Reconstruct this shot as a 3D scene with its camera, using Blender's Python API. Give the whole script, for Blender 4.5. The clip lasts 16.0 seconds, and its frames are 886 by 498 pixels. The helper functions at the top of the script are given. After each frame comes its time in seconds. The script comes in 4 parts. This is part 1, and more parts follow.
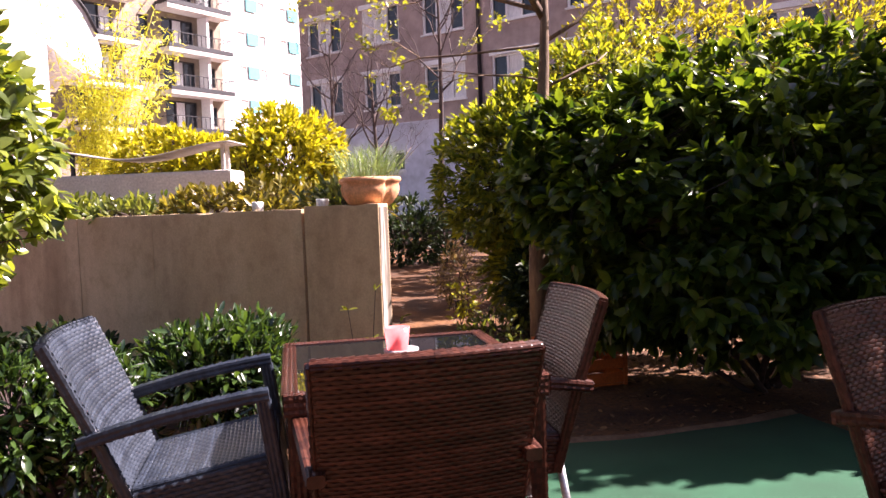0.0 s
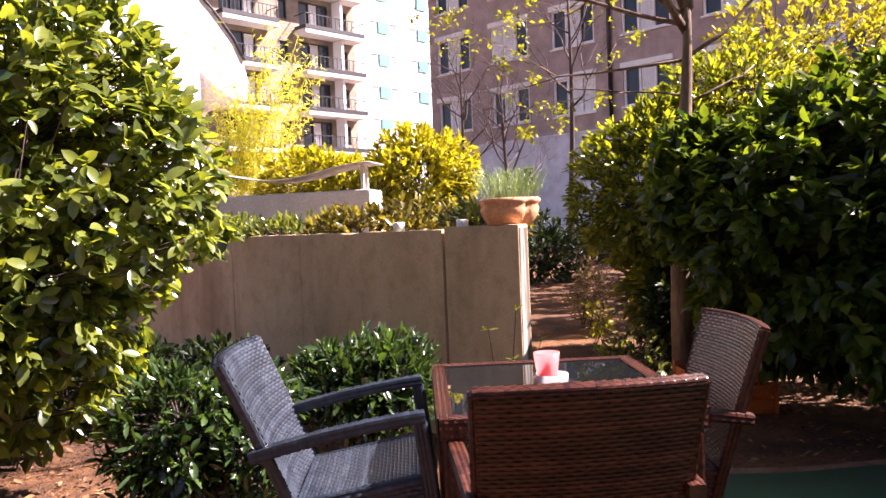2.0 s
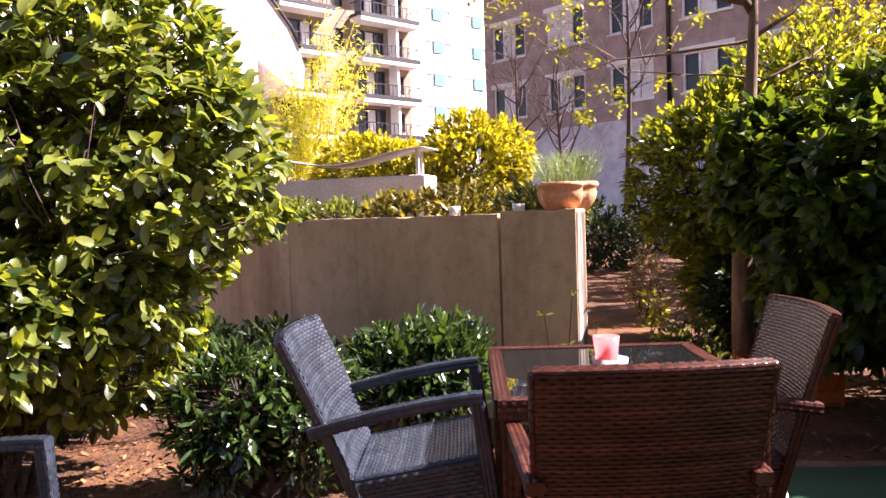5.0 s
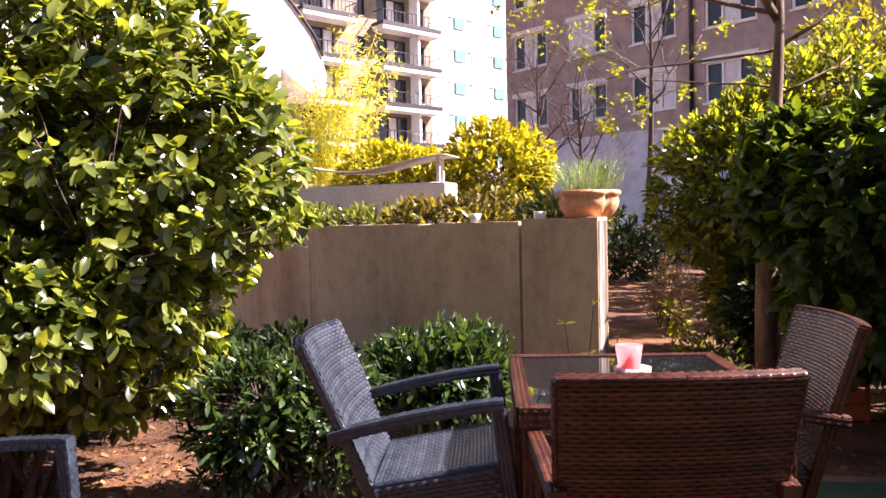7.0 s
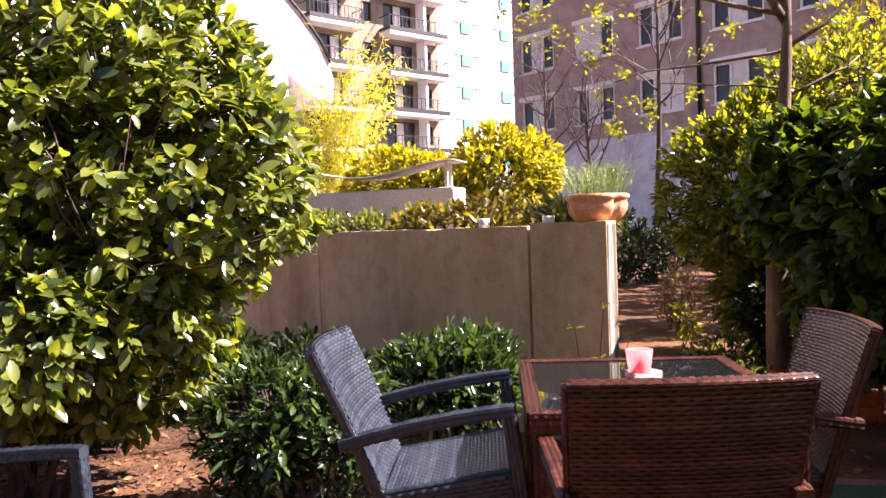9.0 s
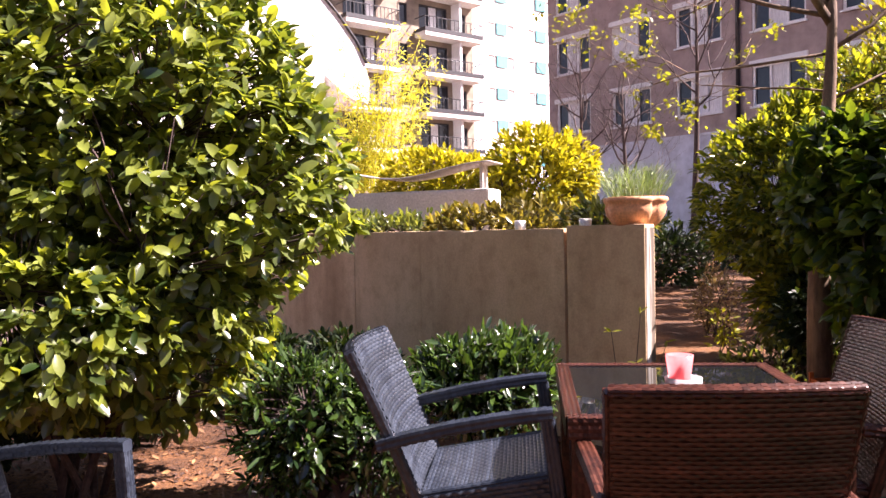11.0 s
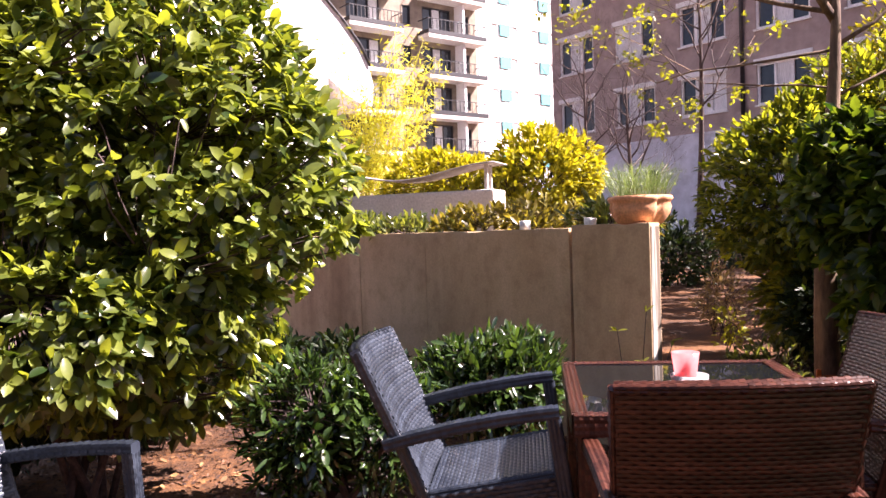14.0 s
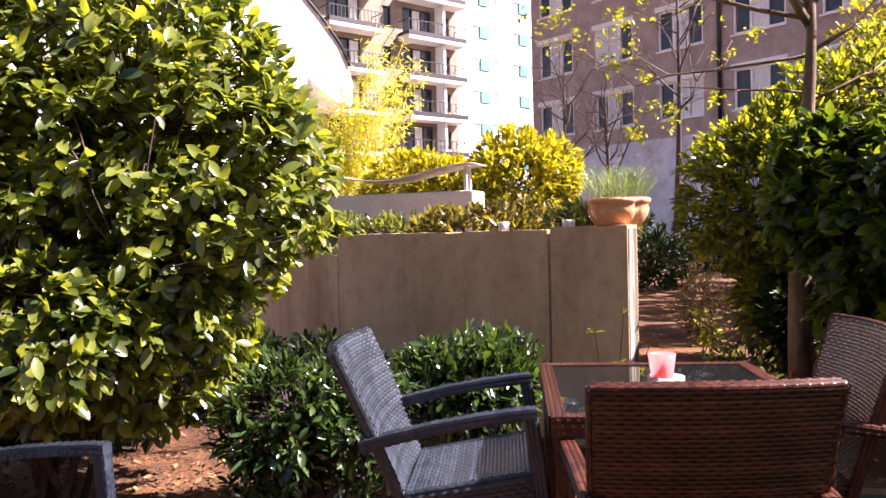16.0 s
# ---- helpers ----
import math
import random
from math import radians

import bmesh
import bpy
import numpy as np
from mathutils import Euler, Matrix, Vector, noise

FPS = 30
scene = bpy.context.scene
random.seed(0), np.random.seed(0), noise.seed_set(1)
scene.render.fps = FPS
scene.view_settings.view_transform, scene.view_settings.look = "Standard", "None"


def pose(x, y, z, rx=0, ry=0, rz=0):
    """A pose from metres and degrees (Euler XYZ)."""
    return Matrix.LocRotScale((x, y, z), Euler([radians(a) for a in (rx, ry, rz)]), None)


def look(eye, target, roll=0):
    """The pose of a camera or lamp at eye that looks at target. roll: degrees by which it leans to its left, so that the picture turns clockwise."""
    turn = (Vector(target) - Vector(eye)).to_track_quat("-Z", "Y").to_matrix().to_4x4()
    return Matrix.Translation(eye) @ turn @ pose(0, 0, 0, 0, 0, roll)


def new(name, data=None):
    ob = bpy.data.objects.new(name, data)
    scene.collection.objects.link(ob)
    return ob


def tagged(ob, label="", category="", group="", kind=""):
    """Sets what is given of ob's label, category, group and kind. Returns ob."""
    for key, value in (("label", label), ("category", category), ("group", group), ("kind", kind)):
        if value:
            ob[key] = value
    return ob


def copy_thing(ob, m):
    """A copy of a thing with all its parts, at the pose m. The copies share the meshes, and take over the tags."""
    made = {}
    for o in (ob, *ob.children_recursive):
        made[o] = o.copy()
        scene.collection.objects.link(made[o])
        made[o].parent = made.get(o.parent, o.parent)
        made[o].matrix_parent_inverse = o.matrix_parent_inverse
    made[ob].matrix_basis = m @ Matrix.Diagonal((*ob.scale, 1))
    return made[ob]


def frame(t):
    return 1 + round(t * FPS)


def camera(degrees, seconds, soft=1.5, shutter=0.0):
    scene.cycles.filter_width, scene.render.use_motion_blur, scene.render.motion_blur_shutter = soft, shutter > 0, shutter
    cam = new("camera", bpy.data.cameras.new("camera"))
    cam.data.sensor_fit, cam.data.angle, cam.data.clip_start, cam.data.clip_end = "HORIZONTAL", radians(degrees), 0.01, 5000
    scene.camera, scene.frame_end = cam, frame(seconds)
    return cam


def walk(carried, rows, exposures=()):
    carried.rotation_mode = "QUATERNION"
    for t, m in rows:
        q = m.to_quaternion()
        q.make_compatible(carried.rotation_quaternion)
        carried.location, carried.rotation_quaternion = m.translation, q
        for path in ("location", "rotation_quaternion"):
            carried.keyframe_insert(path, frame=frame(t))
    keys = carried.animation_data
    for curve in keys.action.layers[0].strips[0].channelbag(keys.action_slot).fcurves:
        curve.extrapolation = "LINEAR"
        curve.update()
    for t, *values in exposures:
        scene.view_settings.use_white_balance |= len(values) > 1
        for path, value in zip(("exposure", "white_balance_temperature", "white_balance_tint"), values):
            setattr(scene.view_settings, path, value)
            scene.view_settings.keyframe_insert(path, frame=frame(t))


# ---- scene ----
# ---------------- camera ----------------
cam = camera(59.4, 16.0, soft=1.5)
PATH = [
    (0, (0.099, -0.022, 1.200, 86.78, 2.17, -14.62)),
    (0.5, (0.074, -0.018, 1.222, 88.94, 2.00, -10.97)),
    (1, (0.057, -0.026, 1.237, 88.12, 2.63, -7.29)),
    (1.5, (0.037, -0.016, 1.229, 87.06, 2.73, -6.17)),
    (2, (0.028, -0.026, 1.235, 88.23, 2.34, -5.29)),
    (2.5, (0.029, -0.026, 1.232, 87.74, 2.16, -4.91)),
    (3, (0.026, -0.026, 1.225, 88.64, 2.60, -2.05)),
    (3.5, (0.021, -0.009, 1.223, 88.46, 2.66, -0.76)),
    (4, (0.019, -0.018, 1.222, 87.80, 2.23, -1.76)),
    (6.5, (-0.004, 0.005, 1.204, 87.39, 1.00, -0.48)),
    (7, (0.000, 0.000, 1.206, 88.12, 1.24, 0.00)),
    (7.5, (-0.001, 0.001, 1.204, 87.82, 1.53, 0.06)),
    (8, (-0.002, -0.000, 1.205, 87.86, 1.57, 0.05)),
    (8.5, (0.002, -0.003, 1.210, 88.37, 1.78, 0.29)),
    (11, (-0.019, -0.005, 1.214, 88.60, 1.22, 3.05)),
    (11.5, (-0.022, -0.010, 1.203, 88.68, 1.22, 3.84)),
    (12, (-0.022, -0.007, 1.204, 88.36, 1.24, 4.07)),
    (12.5, (-0.021, -0.008, 1.207, 88.49, 1.70, 3.85)),
    (13, (-0.019, -0.008, 1.207, 88.34, 1.92, 3.78)),
    (13.5, (-0.017, -0.008, 1.208, 88.60, 2.16, 4.08)),
    (14, (-0.016, -0.010, 1.208, 88.75, 1.82, 3.45)),
    (14.5, (-0.014, -0.005, 1.208, 88.75, 1.69, 3.06)),
    (15, (-0.015, -0.004, 1.205, 88.99, 1.63, 4.48)),
    (15.5, (-0.012, -0.004, 1.203, 88.93, 1.53, 3.46)),
    (16, (-0.015, -0.002, 1.205, 88.80, 1.39, 1.90)),
]
walk(cam, [(t, pose(*p)) for t, p in PATH], [(0, 2.40, 6600, 35), (16, 2.40, 6600, 35)])

# ---------------- light ----------------
SUN_AZ, SUN_EL = 89.0, 45.0          # degrees clockwise from +y, degrees above the horizon
world = bpy.data.worlds.new("sky")
scene.world = world
world.use_nodes = True
wn = world.node_tree.nodes
sky = wn.new("ShaderNodeTexSky")
sky.sky_type = "NISHITA"
sky.sun_disc = False
sky.sun_elevation = radians(SUN_EL)
sky.sun_rotation = radians(SUN_AZ)
sky.air_density, sky.dust_density, sky.ozone_density = 1.0, 2.0, 1.0
world.node_tree.links.new(sky.outputs["Color"], wn["Background"].inputs["Color"])
wn["Background"].inputs["Strength"].default_value = 0.03
sun_dir = Vector((math.sin(radians(SUN_AZ)) * math.cos(radians(SUN_EL)), math.cos(radians(SUN_AZ)) * math.cos(radians(SUN_EL)), math.sin(radians(SUN_EL))))
sun = new("sun", bpy.data.lights.new("sun", "SUN"))
sun.data.energy, sun.data.angle, sun.data.color = 5.0, radians(0.53), (1.0, 0.95, 0.86)
sun.matrix_world = look(sun_dir * 60, (0, 0, 0))


# ---------------- materials ----------------
def nodes_of(name):
    m = bpy.data.materials.new(name)
    m.use_nodes = True
    nt = m.node_tree
    return m, nt, nt.nodes["Principled BSDF"], nt.links


def ramp(nt, fac, stops):
    r = nt.nodes.new("ShaderNodeValToRGB")
    el = r.color_ramp.elements
    while len(el) < len(stops):
        el.new(0.5)
    for e, (p, c) in zip(el, stops):
        e.position, e.color = p, (*c, 1)
    nt.links.new(fac, r.inputs["Fac"])
    return r.outputs["Color"]


def noise_of(nt, scale, detail=4, rough=0.6, stretch=(1, 1, 1)):
    tc = nt.nodes.new("ShaderNodeTexCoord")
    mp = nt.nodes.new("ShaderNodeMapping")
    mp.inputs["Scale"].default_value = stretch
    n = nt.nodes.new("ShaderNodeTexNoise")
    n.inputs["Scale"].default_value, n.inputs["Detail"].default_value, n.inputs["Roughness"].default_value = scale, detail, rough
    nt.links.new(tc.outputs["Object"], mp.inputs["Vector"])
    nt.links.new(mp.outputs["Vector"], n.inputs["Vector"])
    return n.outputs["Fac"]


def mix_col(nt, fac, a, b, kind="MIX"):
    m = nt.nodes.new("ShaderNodeMix")
    m.data_type, m.blend_type = "RGBA", kind
    for sock, v in ((m.inputs[0], fac), (m.inputs[6], a), (m.inputs[7], b)):
        if hasattr(v, "is_linked"):
            nt.links.new(v, sock)
        elif isinstance(v, (int, float)):
            sock.default_value = v
        else:
            sock.default_value = (*v, 1)
    return m.outputs[2]


def bump(nt, bsdf, height, strength, dist):
    b = nt.nodes.new("ShaderNodeBump")
    b.inputs["Strength"].default_value, b.inputs["Distance"].default_value = strength, dist
    nt.links.new(height, b.inputs["Height"])
    nt.links.new(b.outputs["Normal"], bsdf.inputs["Normal"])


def surface(name, c1, c2, scale=6.0, rough=0.8, fine=60.0, bumps=0.3, dist=0.01, metal=0.0, stretch=(1, 1, 1), island=0.0, spec=0.5):
    """Two colours mixed by noise at two scales, with fine relief."""
    m, nt, b, L = nodes_of(name)
    big = noise_of(nt, scale, 5, 0.6, stretch)
    small = noise_of(nt, fine, 3, 0.6, stretch)
    col = ramp(nt, big, [(0.35, c1), (0.68, c2)])
    tone = ramp(nt, small, [(0.3, (0.72, 0.72, 0.72)), (0.65, (1.1, 1.1, 1.1))])
    col = mix_col(nt, 1.0, col, tone, "MULTIPLY")
    if island:
        g = nt.nodes.new("ShaderNodeNewGeometry")
        v = ramp(nt, g.outputs["Random Per Island"], [(0.0, (1 - island,) * 3), (1.0, (1 + island,) * 3)])
        col = mix_col(nt, 1.0, col, v, "MULTIPLY")
    L.new(col, b.inputs["Base Color"])
    b.inputs["Roughness"].default_value, b.inputs["Metallic"].default_value = rough, metal
    b.inputs["Specular IOR Level"].default_value = spec
    bump(nt, b, small, bumps, dist)
    return m


def leaf_material(name, dark, light, rough=0.32, trans=0.35, glow=None, per_object=False, spec=0.5):
    """A leaf: glossy skin, light shining through it, each leaf of its own tone."""
    m, nt, b, L = nodes_of(name)
    if per_object:
        r = nt.nodes.new("ShaderNodeObjectInfo").outputs["Random"]
    else:
        r = nt.nodes.new("ShaderNodeNewGeometry").outputs["Random Per Island"]
    col = ramp(nt, r, [(0.0, dark), (0.55, tuple((a + c) / 2 for a, c in zip(dark, light))), (1.0, light)])
    spots = noise_of(nt, 25, 3)
    col = mix_col(nt, 1.0, col, ramp(nt, spots, [(0.3, (0.8, 0.8, 0.8)), (0.7, (1.1, 1.1, 1.05))]), "MULTIPLY")
    L.new(col, b.inputs["Base Color"])
    b.inputs["Roughness"].default_value = rough
    b.inputs["Specular IOR Level"].default_value = spec
    t = nt.nodes.new("ShaderNodeBsdfTranslucent")
    thin = mix_col(nt, 1.0, col, glow or (2.2, 2.0, 0.6), "MULTIPLY")
    L.new(thin, t.inputs["Color"])
    mix = nt.nodes.new("ShaderNodeMixShader")
    mix.inputs[0].default_value = trans
    L.new(b.outputs[0], mix.inputs[1])
    L.new(t.outputs[0], mix.inputs[2])
    L.new(mix.outputs[0], nt.nodes["Material Output"].inputs["Surface"])
    bump(nt, b, noise_of(nt, 90, 2), 0.15, 0.002)
    return m


M = {}
M["bed_soil"] = surface("dry bed soil", (0.12, 0.08, 0.05), (0.28, 0.20, 0.12), 4.0, 0.95, 40, 0.8, 0.03)
M["chip"] = surface("wood chip", (0.090, 0.040, 0.014), (0.33, 0.175, 0.070), 8.0, 0.85, 60, 0.3, 0.004, island=0.65)
M["crumb"] = surface("bark crumb", (0.03, 0.012, 0.007), (0.16, 0.075, 0.04), 9.0, 0.9, 60, 0.3, 0.003, island=0.7)
M["carpet"] = surface("green outdoor carpet", (0.0006, 0.046, 0.017), (0.0022, 0.070, 0.028), 2.0, 0.95, 220, 0.6, 0.004)
M["sand"] = surface("sandy carpet edge", (0.12, 0.062, 0.032), (0.21, 0.125, 0.07), 6.0, 0.95, 50, 0.6, 0.01)
M["brown_rattan"] = surface("brown plastic wicker", (0.042, 0.0125, 0.0072), (0.084, 0.0285, 0.0175), 14.0, 0.34, 160, 0.12, 0.001, island=0.45, spec=0.34)
M["dark_rattan"] = surface("anthracite plastic wicker", (0.0145, 0.020, 0.031), (0.034, 0.044, 0.060), 14.0, 0.36, 160, 0.12, 0.001, island=0.35, spec=0.55)
M["aluminium"] = surface("brushed aluminium", (0.55, 0.55, 0.56), (0.7, 0.7, 0.7), 20.0, 0.35, 120, 0.1, 0.001, 1.0)
M["render_brown"] = surface("brown rendered facade", (0.365, 0.285, 0.268), (0.42, 0.333, 0.315), 0.5, 0.92, 1.6, 0.04, 0.01)
M["render_grey"] = surface("pale grey base render", (0.60, 0.61, 0.69), (0.68, 0.69, 0.77), 0.6, 0.92, 1.4, 0.04, 0.01)
M["render_beige"] = surface("beige rendered facade", (0.235, 0.19, 0.145), (0.285, 0.235, 0.185), 0.5, 0.92, 1.6, 0.04, 0.01)
M["white_wall"] = surface("white rendered facade", (0.80, 0.80, 0.82), (0.86, 0.86, 0.87), 0.4, 0.9, 8, 0.03, 0.01)
M["white_paint"] = surface("white window paint", (0.80, 0.80, 0.81), (0.86, 0.86, 0.86), 4.0, 0.5, 30, 0.1, 0.002)
M["curtain"] = surface("white curtain", (0.70, 0.71, 0.73), (0.82, 0.82, 0.84), 3.0, 0.9, 12, 0.5, 0.03, stretch=(6, 6, 0.4))
M["teal"] = surface("teal sun blind", (0.085, 0.36, 0.40), (0.11, 0.42, 0.46), 2.0, 0.8, 20, 0.2, 0.01)
M["dark_metal"] = surface("dark painted railing", (0.012, 0.012, 0.016), (0.025, 0.025, 0.032), 6.0, 0.5, 50, 0.1, 0.002)
M["slab"] = surface("pale balcony concrete", (0.68, 0.66, 0.64), (0.76, 0.74, 0.72), 1.0, 0.9, 12, 0.2, 0.01)
M["bark"] = surface("smooth brown bark", (0.075, 0.042, 0.025), (0.23, 0.155, 0.09), 12.0, 0.9, 60, 0.7, 0.006, stretch=(1, 1, 0.25))
M["twig"] = surface("dark twig bark", (0.035, 0.022, 0.020), (0.085, 0.055, 0.048), 20.0, 0.9, 60, 0.5, 0.003)
M["terracotta"] = surface("weathered terracotta", (0.64, 0.27, 0.12), (0.76, 0.38, 0.195), 9.0, 0.75, 70, 0.3, 0.003)
M["lid"] = surface("weathered grey sheet", (0.33, 0.29, 0.27), (0.44, 0.40, 0.37), 5.0, 0.6, 40, 0.2, 0.004)
M["box_stone"] = surface("pale cast concrete", (0.52, 0.47, 0.43), (0.62, 0.57, 0.53), 4.0, 0.9, 50, 0.4, 0.005)
M["white_glazed"] = surface("white candle cup", (0.78, 0.76, 0.72), (0.84, 0.82, 0.78), 10.0, 0.4, 80, 0.1, 0.001)
M["orange"] = surface("orange plastic", (0.42, 0.085, 0.012), (0.52, 0.12, 0.018), 8.0, 0.5, 60, 0.1, 0.002)
M["wax"] = surface("pale pink candle wax", (0.92, 0.70, 0.68), (0.95, 0.76, 0.74), 10.0, 0.5, 60, 0.1, 0.002)
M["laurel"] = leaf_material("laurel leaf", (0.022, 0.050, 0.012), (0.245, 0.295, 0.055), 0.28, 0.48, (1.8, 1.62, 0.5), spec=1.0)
M["laurel_single"] = leaf_material("single laurel leaf", (0.022, 0.050, 0.012), (0.245, 0.295, 0.055), 0.28, 0.48, (1.8, 1.62, 0.5), per_object=True, spec=1.0)
# laurel again but darker: the hedge's shade is put into the leaf colour
M["hedge"] = leaf_material("laurel leaf, shade in colour", (0.010, 0.030, 0.006), (0.115, 0.165, 0.024), 0.30, 0.42, (2.3, 2.1, 0.5), spec=0.42)
M["low_laurel"] = leaf_material("low laurel leaf", (0.008, 0.022, 0.007), (0.060, 0.115, 0.026), 0.22, 0.25, (2.0, 1.9, 0.7), spec=1.0)
M["yellow_leaf"] = leaf_material("golden shrub leaf", (0.24, 0.25, 0.012), (0.46, 0.43, 0.03), 0.4, 0.5, (1.5, 1.35, 0.4))
M["bamboo_leaf"] = leaf_material("golden bamboo leaf", (0.46, 0.46, 0.035), (0.74, 0.70, 0.11), 0.5, 0.5, (1.3, 1.28, 0.6))
M["spring_leaf"] = leaf_material("young maple leaf", (0.12, 0.145, 0.018), (0.26, 0.26, 0.035), 0.45, 0.55, (1.7, 1.6, 0.5))
M["grass_leaf"] = leaf_material("lavender-like stalk", (0.10, 0.15, 0.06), (0.24, 0.30, 0.13), 0.6, 0.35, (1.4, 1.5, 0.8))
M["dry_leaf"] = leaf_material("dry shrub leaf", (0.15, 0.11, 0.05), (0.36, 0.28, 0.14), 0.7, 0.3, (1.4, 1.2, 0.6))
M["gold_green"] = leaf_material("yellow-green shrub leaf", (0.14, 0.15, 0.014), (0.36, 0.34, 0.035), 0.35, 0.5, (1.8, 1.6, 0.5))
# very dark green; also used where leaf masses stand in for shade
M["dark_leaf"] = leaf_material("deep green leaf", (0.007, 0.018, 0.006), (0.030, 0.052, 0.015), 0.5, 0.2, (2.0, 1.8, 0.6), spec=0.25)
# same darkened colour as the hedge, shade included, one tone per leaf
M["hedge_single"] = leaf_material("single hedge leaf, shade in colour", (0.010, 0.030, 0.006), (0.115, 0.165, 0.024), 0.30, 0.42, (2.3, 2.1, 0.5), per_object=True, spec=0.42)
M["low_single"] = leaf_material("single low laurel leaf", (0.008, 0.022, 0.007), (0.060, 0.115, 0.026), 0.22, 0.25, (2.0, 1.9, 0.7), per_object=True, spec=1.0)
# lightened so the leaves look sunlit; that light is in the colour
M["shrub_leaf"] = leaf_material("evergreen leaf lightened as if sunlit", (0.04, 0.07, 0.014), (0.25, 0.27, 0.035), 0.28, 0.5, (2.2, 2.0, 0.5))
M["bed_leaf"] = leaf_material("bright ground cover leaf", (0.035, 0.060, 0.014), (0.19, 0.22, 0.055), 0.28, 0.38, (1.8, 1.7, 0.6), spec=0.8)
M["mixed_leaf"] = leaf_material("ground cover leaf", (0.070, 0.068, 0.020), (0.27, 0.23, 0.06), 0.35, 0.4)


def concrete_material():
    m, nt, b, L = nodes_of("weather-stained concrete")
    big = noise_of(nt, 1.6, 5, 0.6, (1, 1, 0.35))
    col = ramp(nt, big, [(0.3, (0.49, 0.34, 0.195)), (0.7, (0.66, 0.49, 0.305))])
    runs = noise_of(nt, 2.2, 4, 0.55, (1, 1, 0.16))
    col = mix_col(nt, 1.0, col, ramp(nt, runs, [(0.32, (0.66, 0.61, 0.56)), (0.48, (0.97, 0.96, 0.95)), (0.7, (1.05, 1.05, 1.04))]), "MULTIPLY")
    blot = noise_of(nt, 9, 6, 0.7)
    col = mix_col(nt, 1.0, col, ramp(nt, blot, [(0.34, (0.84, 0.82, 0.79)), (0.52, (1.0, 1.0, 1.0)), (0.75, (1.08, 1.08, 1.06))]), "MULTIPLY")
    fine = noise_of(nt, 80, 4)
    col = mix_col(nt, 1.0, col, ramp(nt, fine, [(0.3, (0.86, 0.86, 0.86)), (0.7, (1.08, 1.08, 1.08))]), "MULTIPLY")
    L.new(col, b.inputs["Base Color"])
    b.inputs["Roughness"].default_value = 0.9
    bump(nt, b, fine, 0.35, 0.004)
    return m


M["concrete"] = concrete_material()


def mulch_material():
    m, nt, b, L = nodes_of("bark mulch soil")
    # broad patches: uneven soil tone with dappled sun and shade put into it
    big = noise_of(nt, 1.7, 4, 0.6)
    col = ramp(nt, big, [(0.36, (0.040, 0.0145, 0.004)), (0.66, (0.175, 0.074, 0.021))])
    bits = noise_of(nt, 38, 5, 0.7)
    col = mix_col(nt, 1.0, col, ramp(nt, bits, [(0.32, (0.45, 0.42, 0.40)), (0.5, (0.95, 0.92, 0.9)), (0.68, (1.6, 1.5, 1.35))]), "MULTIPLY")
    L.new(col, b.inputs["Base Color"])
    b.inputs["Roughness"].default_value = 0.95
    bump(nt, b, bits, 1.0, 0.03)
    return m


M["mulch"] = mulch_material()


def lime_material():
    m, nt, b, L = nodes_of("lime-streaked concrete")
    runs = noise_of(nt, 26, 3, 0.6, (1, 1, 0.05))
    L.new(ramp(nt, runs, [(0.46, (0.13, 0.10, 0.07)), (0.62, (0.46, 0.44, 0.40))]), b.inputs["Base Color"])
    b.inputs["Roughness"].default_value = 0.9
    bump(nt, b, noise_of(nt, 60, 4), 0.4, 0.004)
    return m


M["lime"] = lime_material()


def gloss_material(name, colour, rough=0.05, spec=0.5):
    m, nt, b, L = nodes_of(name)
    n = noise_of(nt, 9, 4)
    L.new(ramp(nt, n, [(0.3, tuple(c * 0.8 for c in colour)), (0.7, colour)]), b.inputs["Base Color"])
    rr = nt.nodes.new("ShaderNodeMath")
    rr.operation = "MULTIPLY_ADD"
    rr.inputs[1].default_value, rr.inputs[2].default_value = 0.03, rough
    L.new(n, rr.inputs[0])
    L.new(rr.outputs[0], b.inputs["Roughness"])
    b.inputs["Specular IOR Level"].default_value = spec
    return m


M["clear_glass"] = leaf_material("cloudy glass", (0.55, 0.56, 0.58), (0.55, 0.56, 0.58), 0.03, 0.6, (1.4, 1.4, 1.4), spec=0.9)
M["pink_glass"] = leaf_material("pink frosted glass", (0.98, 0.46, 0.47), (0.98, 0.46, 0.47), 0.15, 0.7, (1.0, 1.0, 1.0))
M["table_glass"] = gloss_material("dark tinted table glass", (0.008, 0.009, 0.010), 0.005, 0.5)
M["window_glass"] = gloss_material("dark window pane", (0.04, 0.05, 0.06), 0.04)


# ---------------- mesh helpers ----------------
def part(name, bm, material, parent=None, label="", smooth=False):
    me = bpy.data.meshes.new(name)
    bm.to_mesh(me)
    bm.free()
    me.materials.append(material)
    if smooth:
        me.shade_smooth()
    ob = new(name, me)
    if parent:
        ob.parent = parent
    return tagged(ob, label)


def mesh_part(name, verts, faces, material, parent=None, label="", smooth=False, kind=""):
    me = bpy.data.meshes.new(name)
    me.from_pydata([tuple(v) for v in verts], [], faces)
    me.update()
    me.materials.append(material)
    if smooth:
        me.shade_smooth()
    ob = new(name, me)
    if parent:
        ob.parent = parent
    return tagged(ob, label, kind=kind)


def thing(name, label, category, m=None, group="", kind=""):
    ob = new(name)
    ob.empty_display_size = 0.1
    if m is not None:
        ob.matrix_world = m
    return tagged(ob, label, category, group, kind)


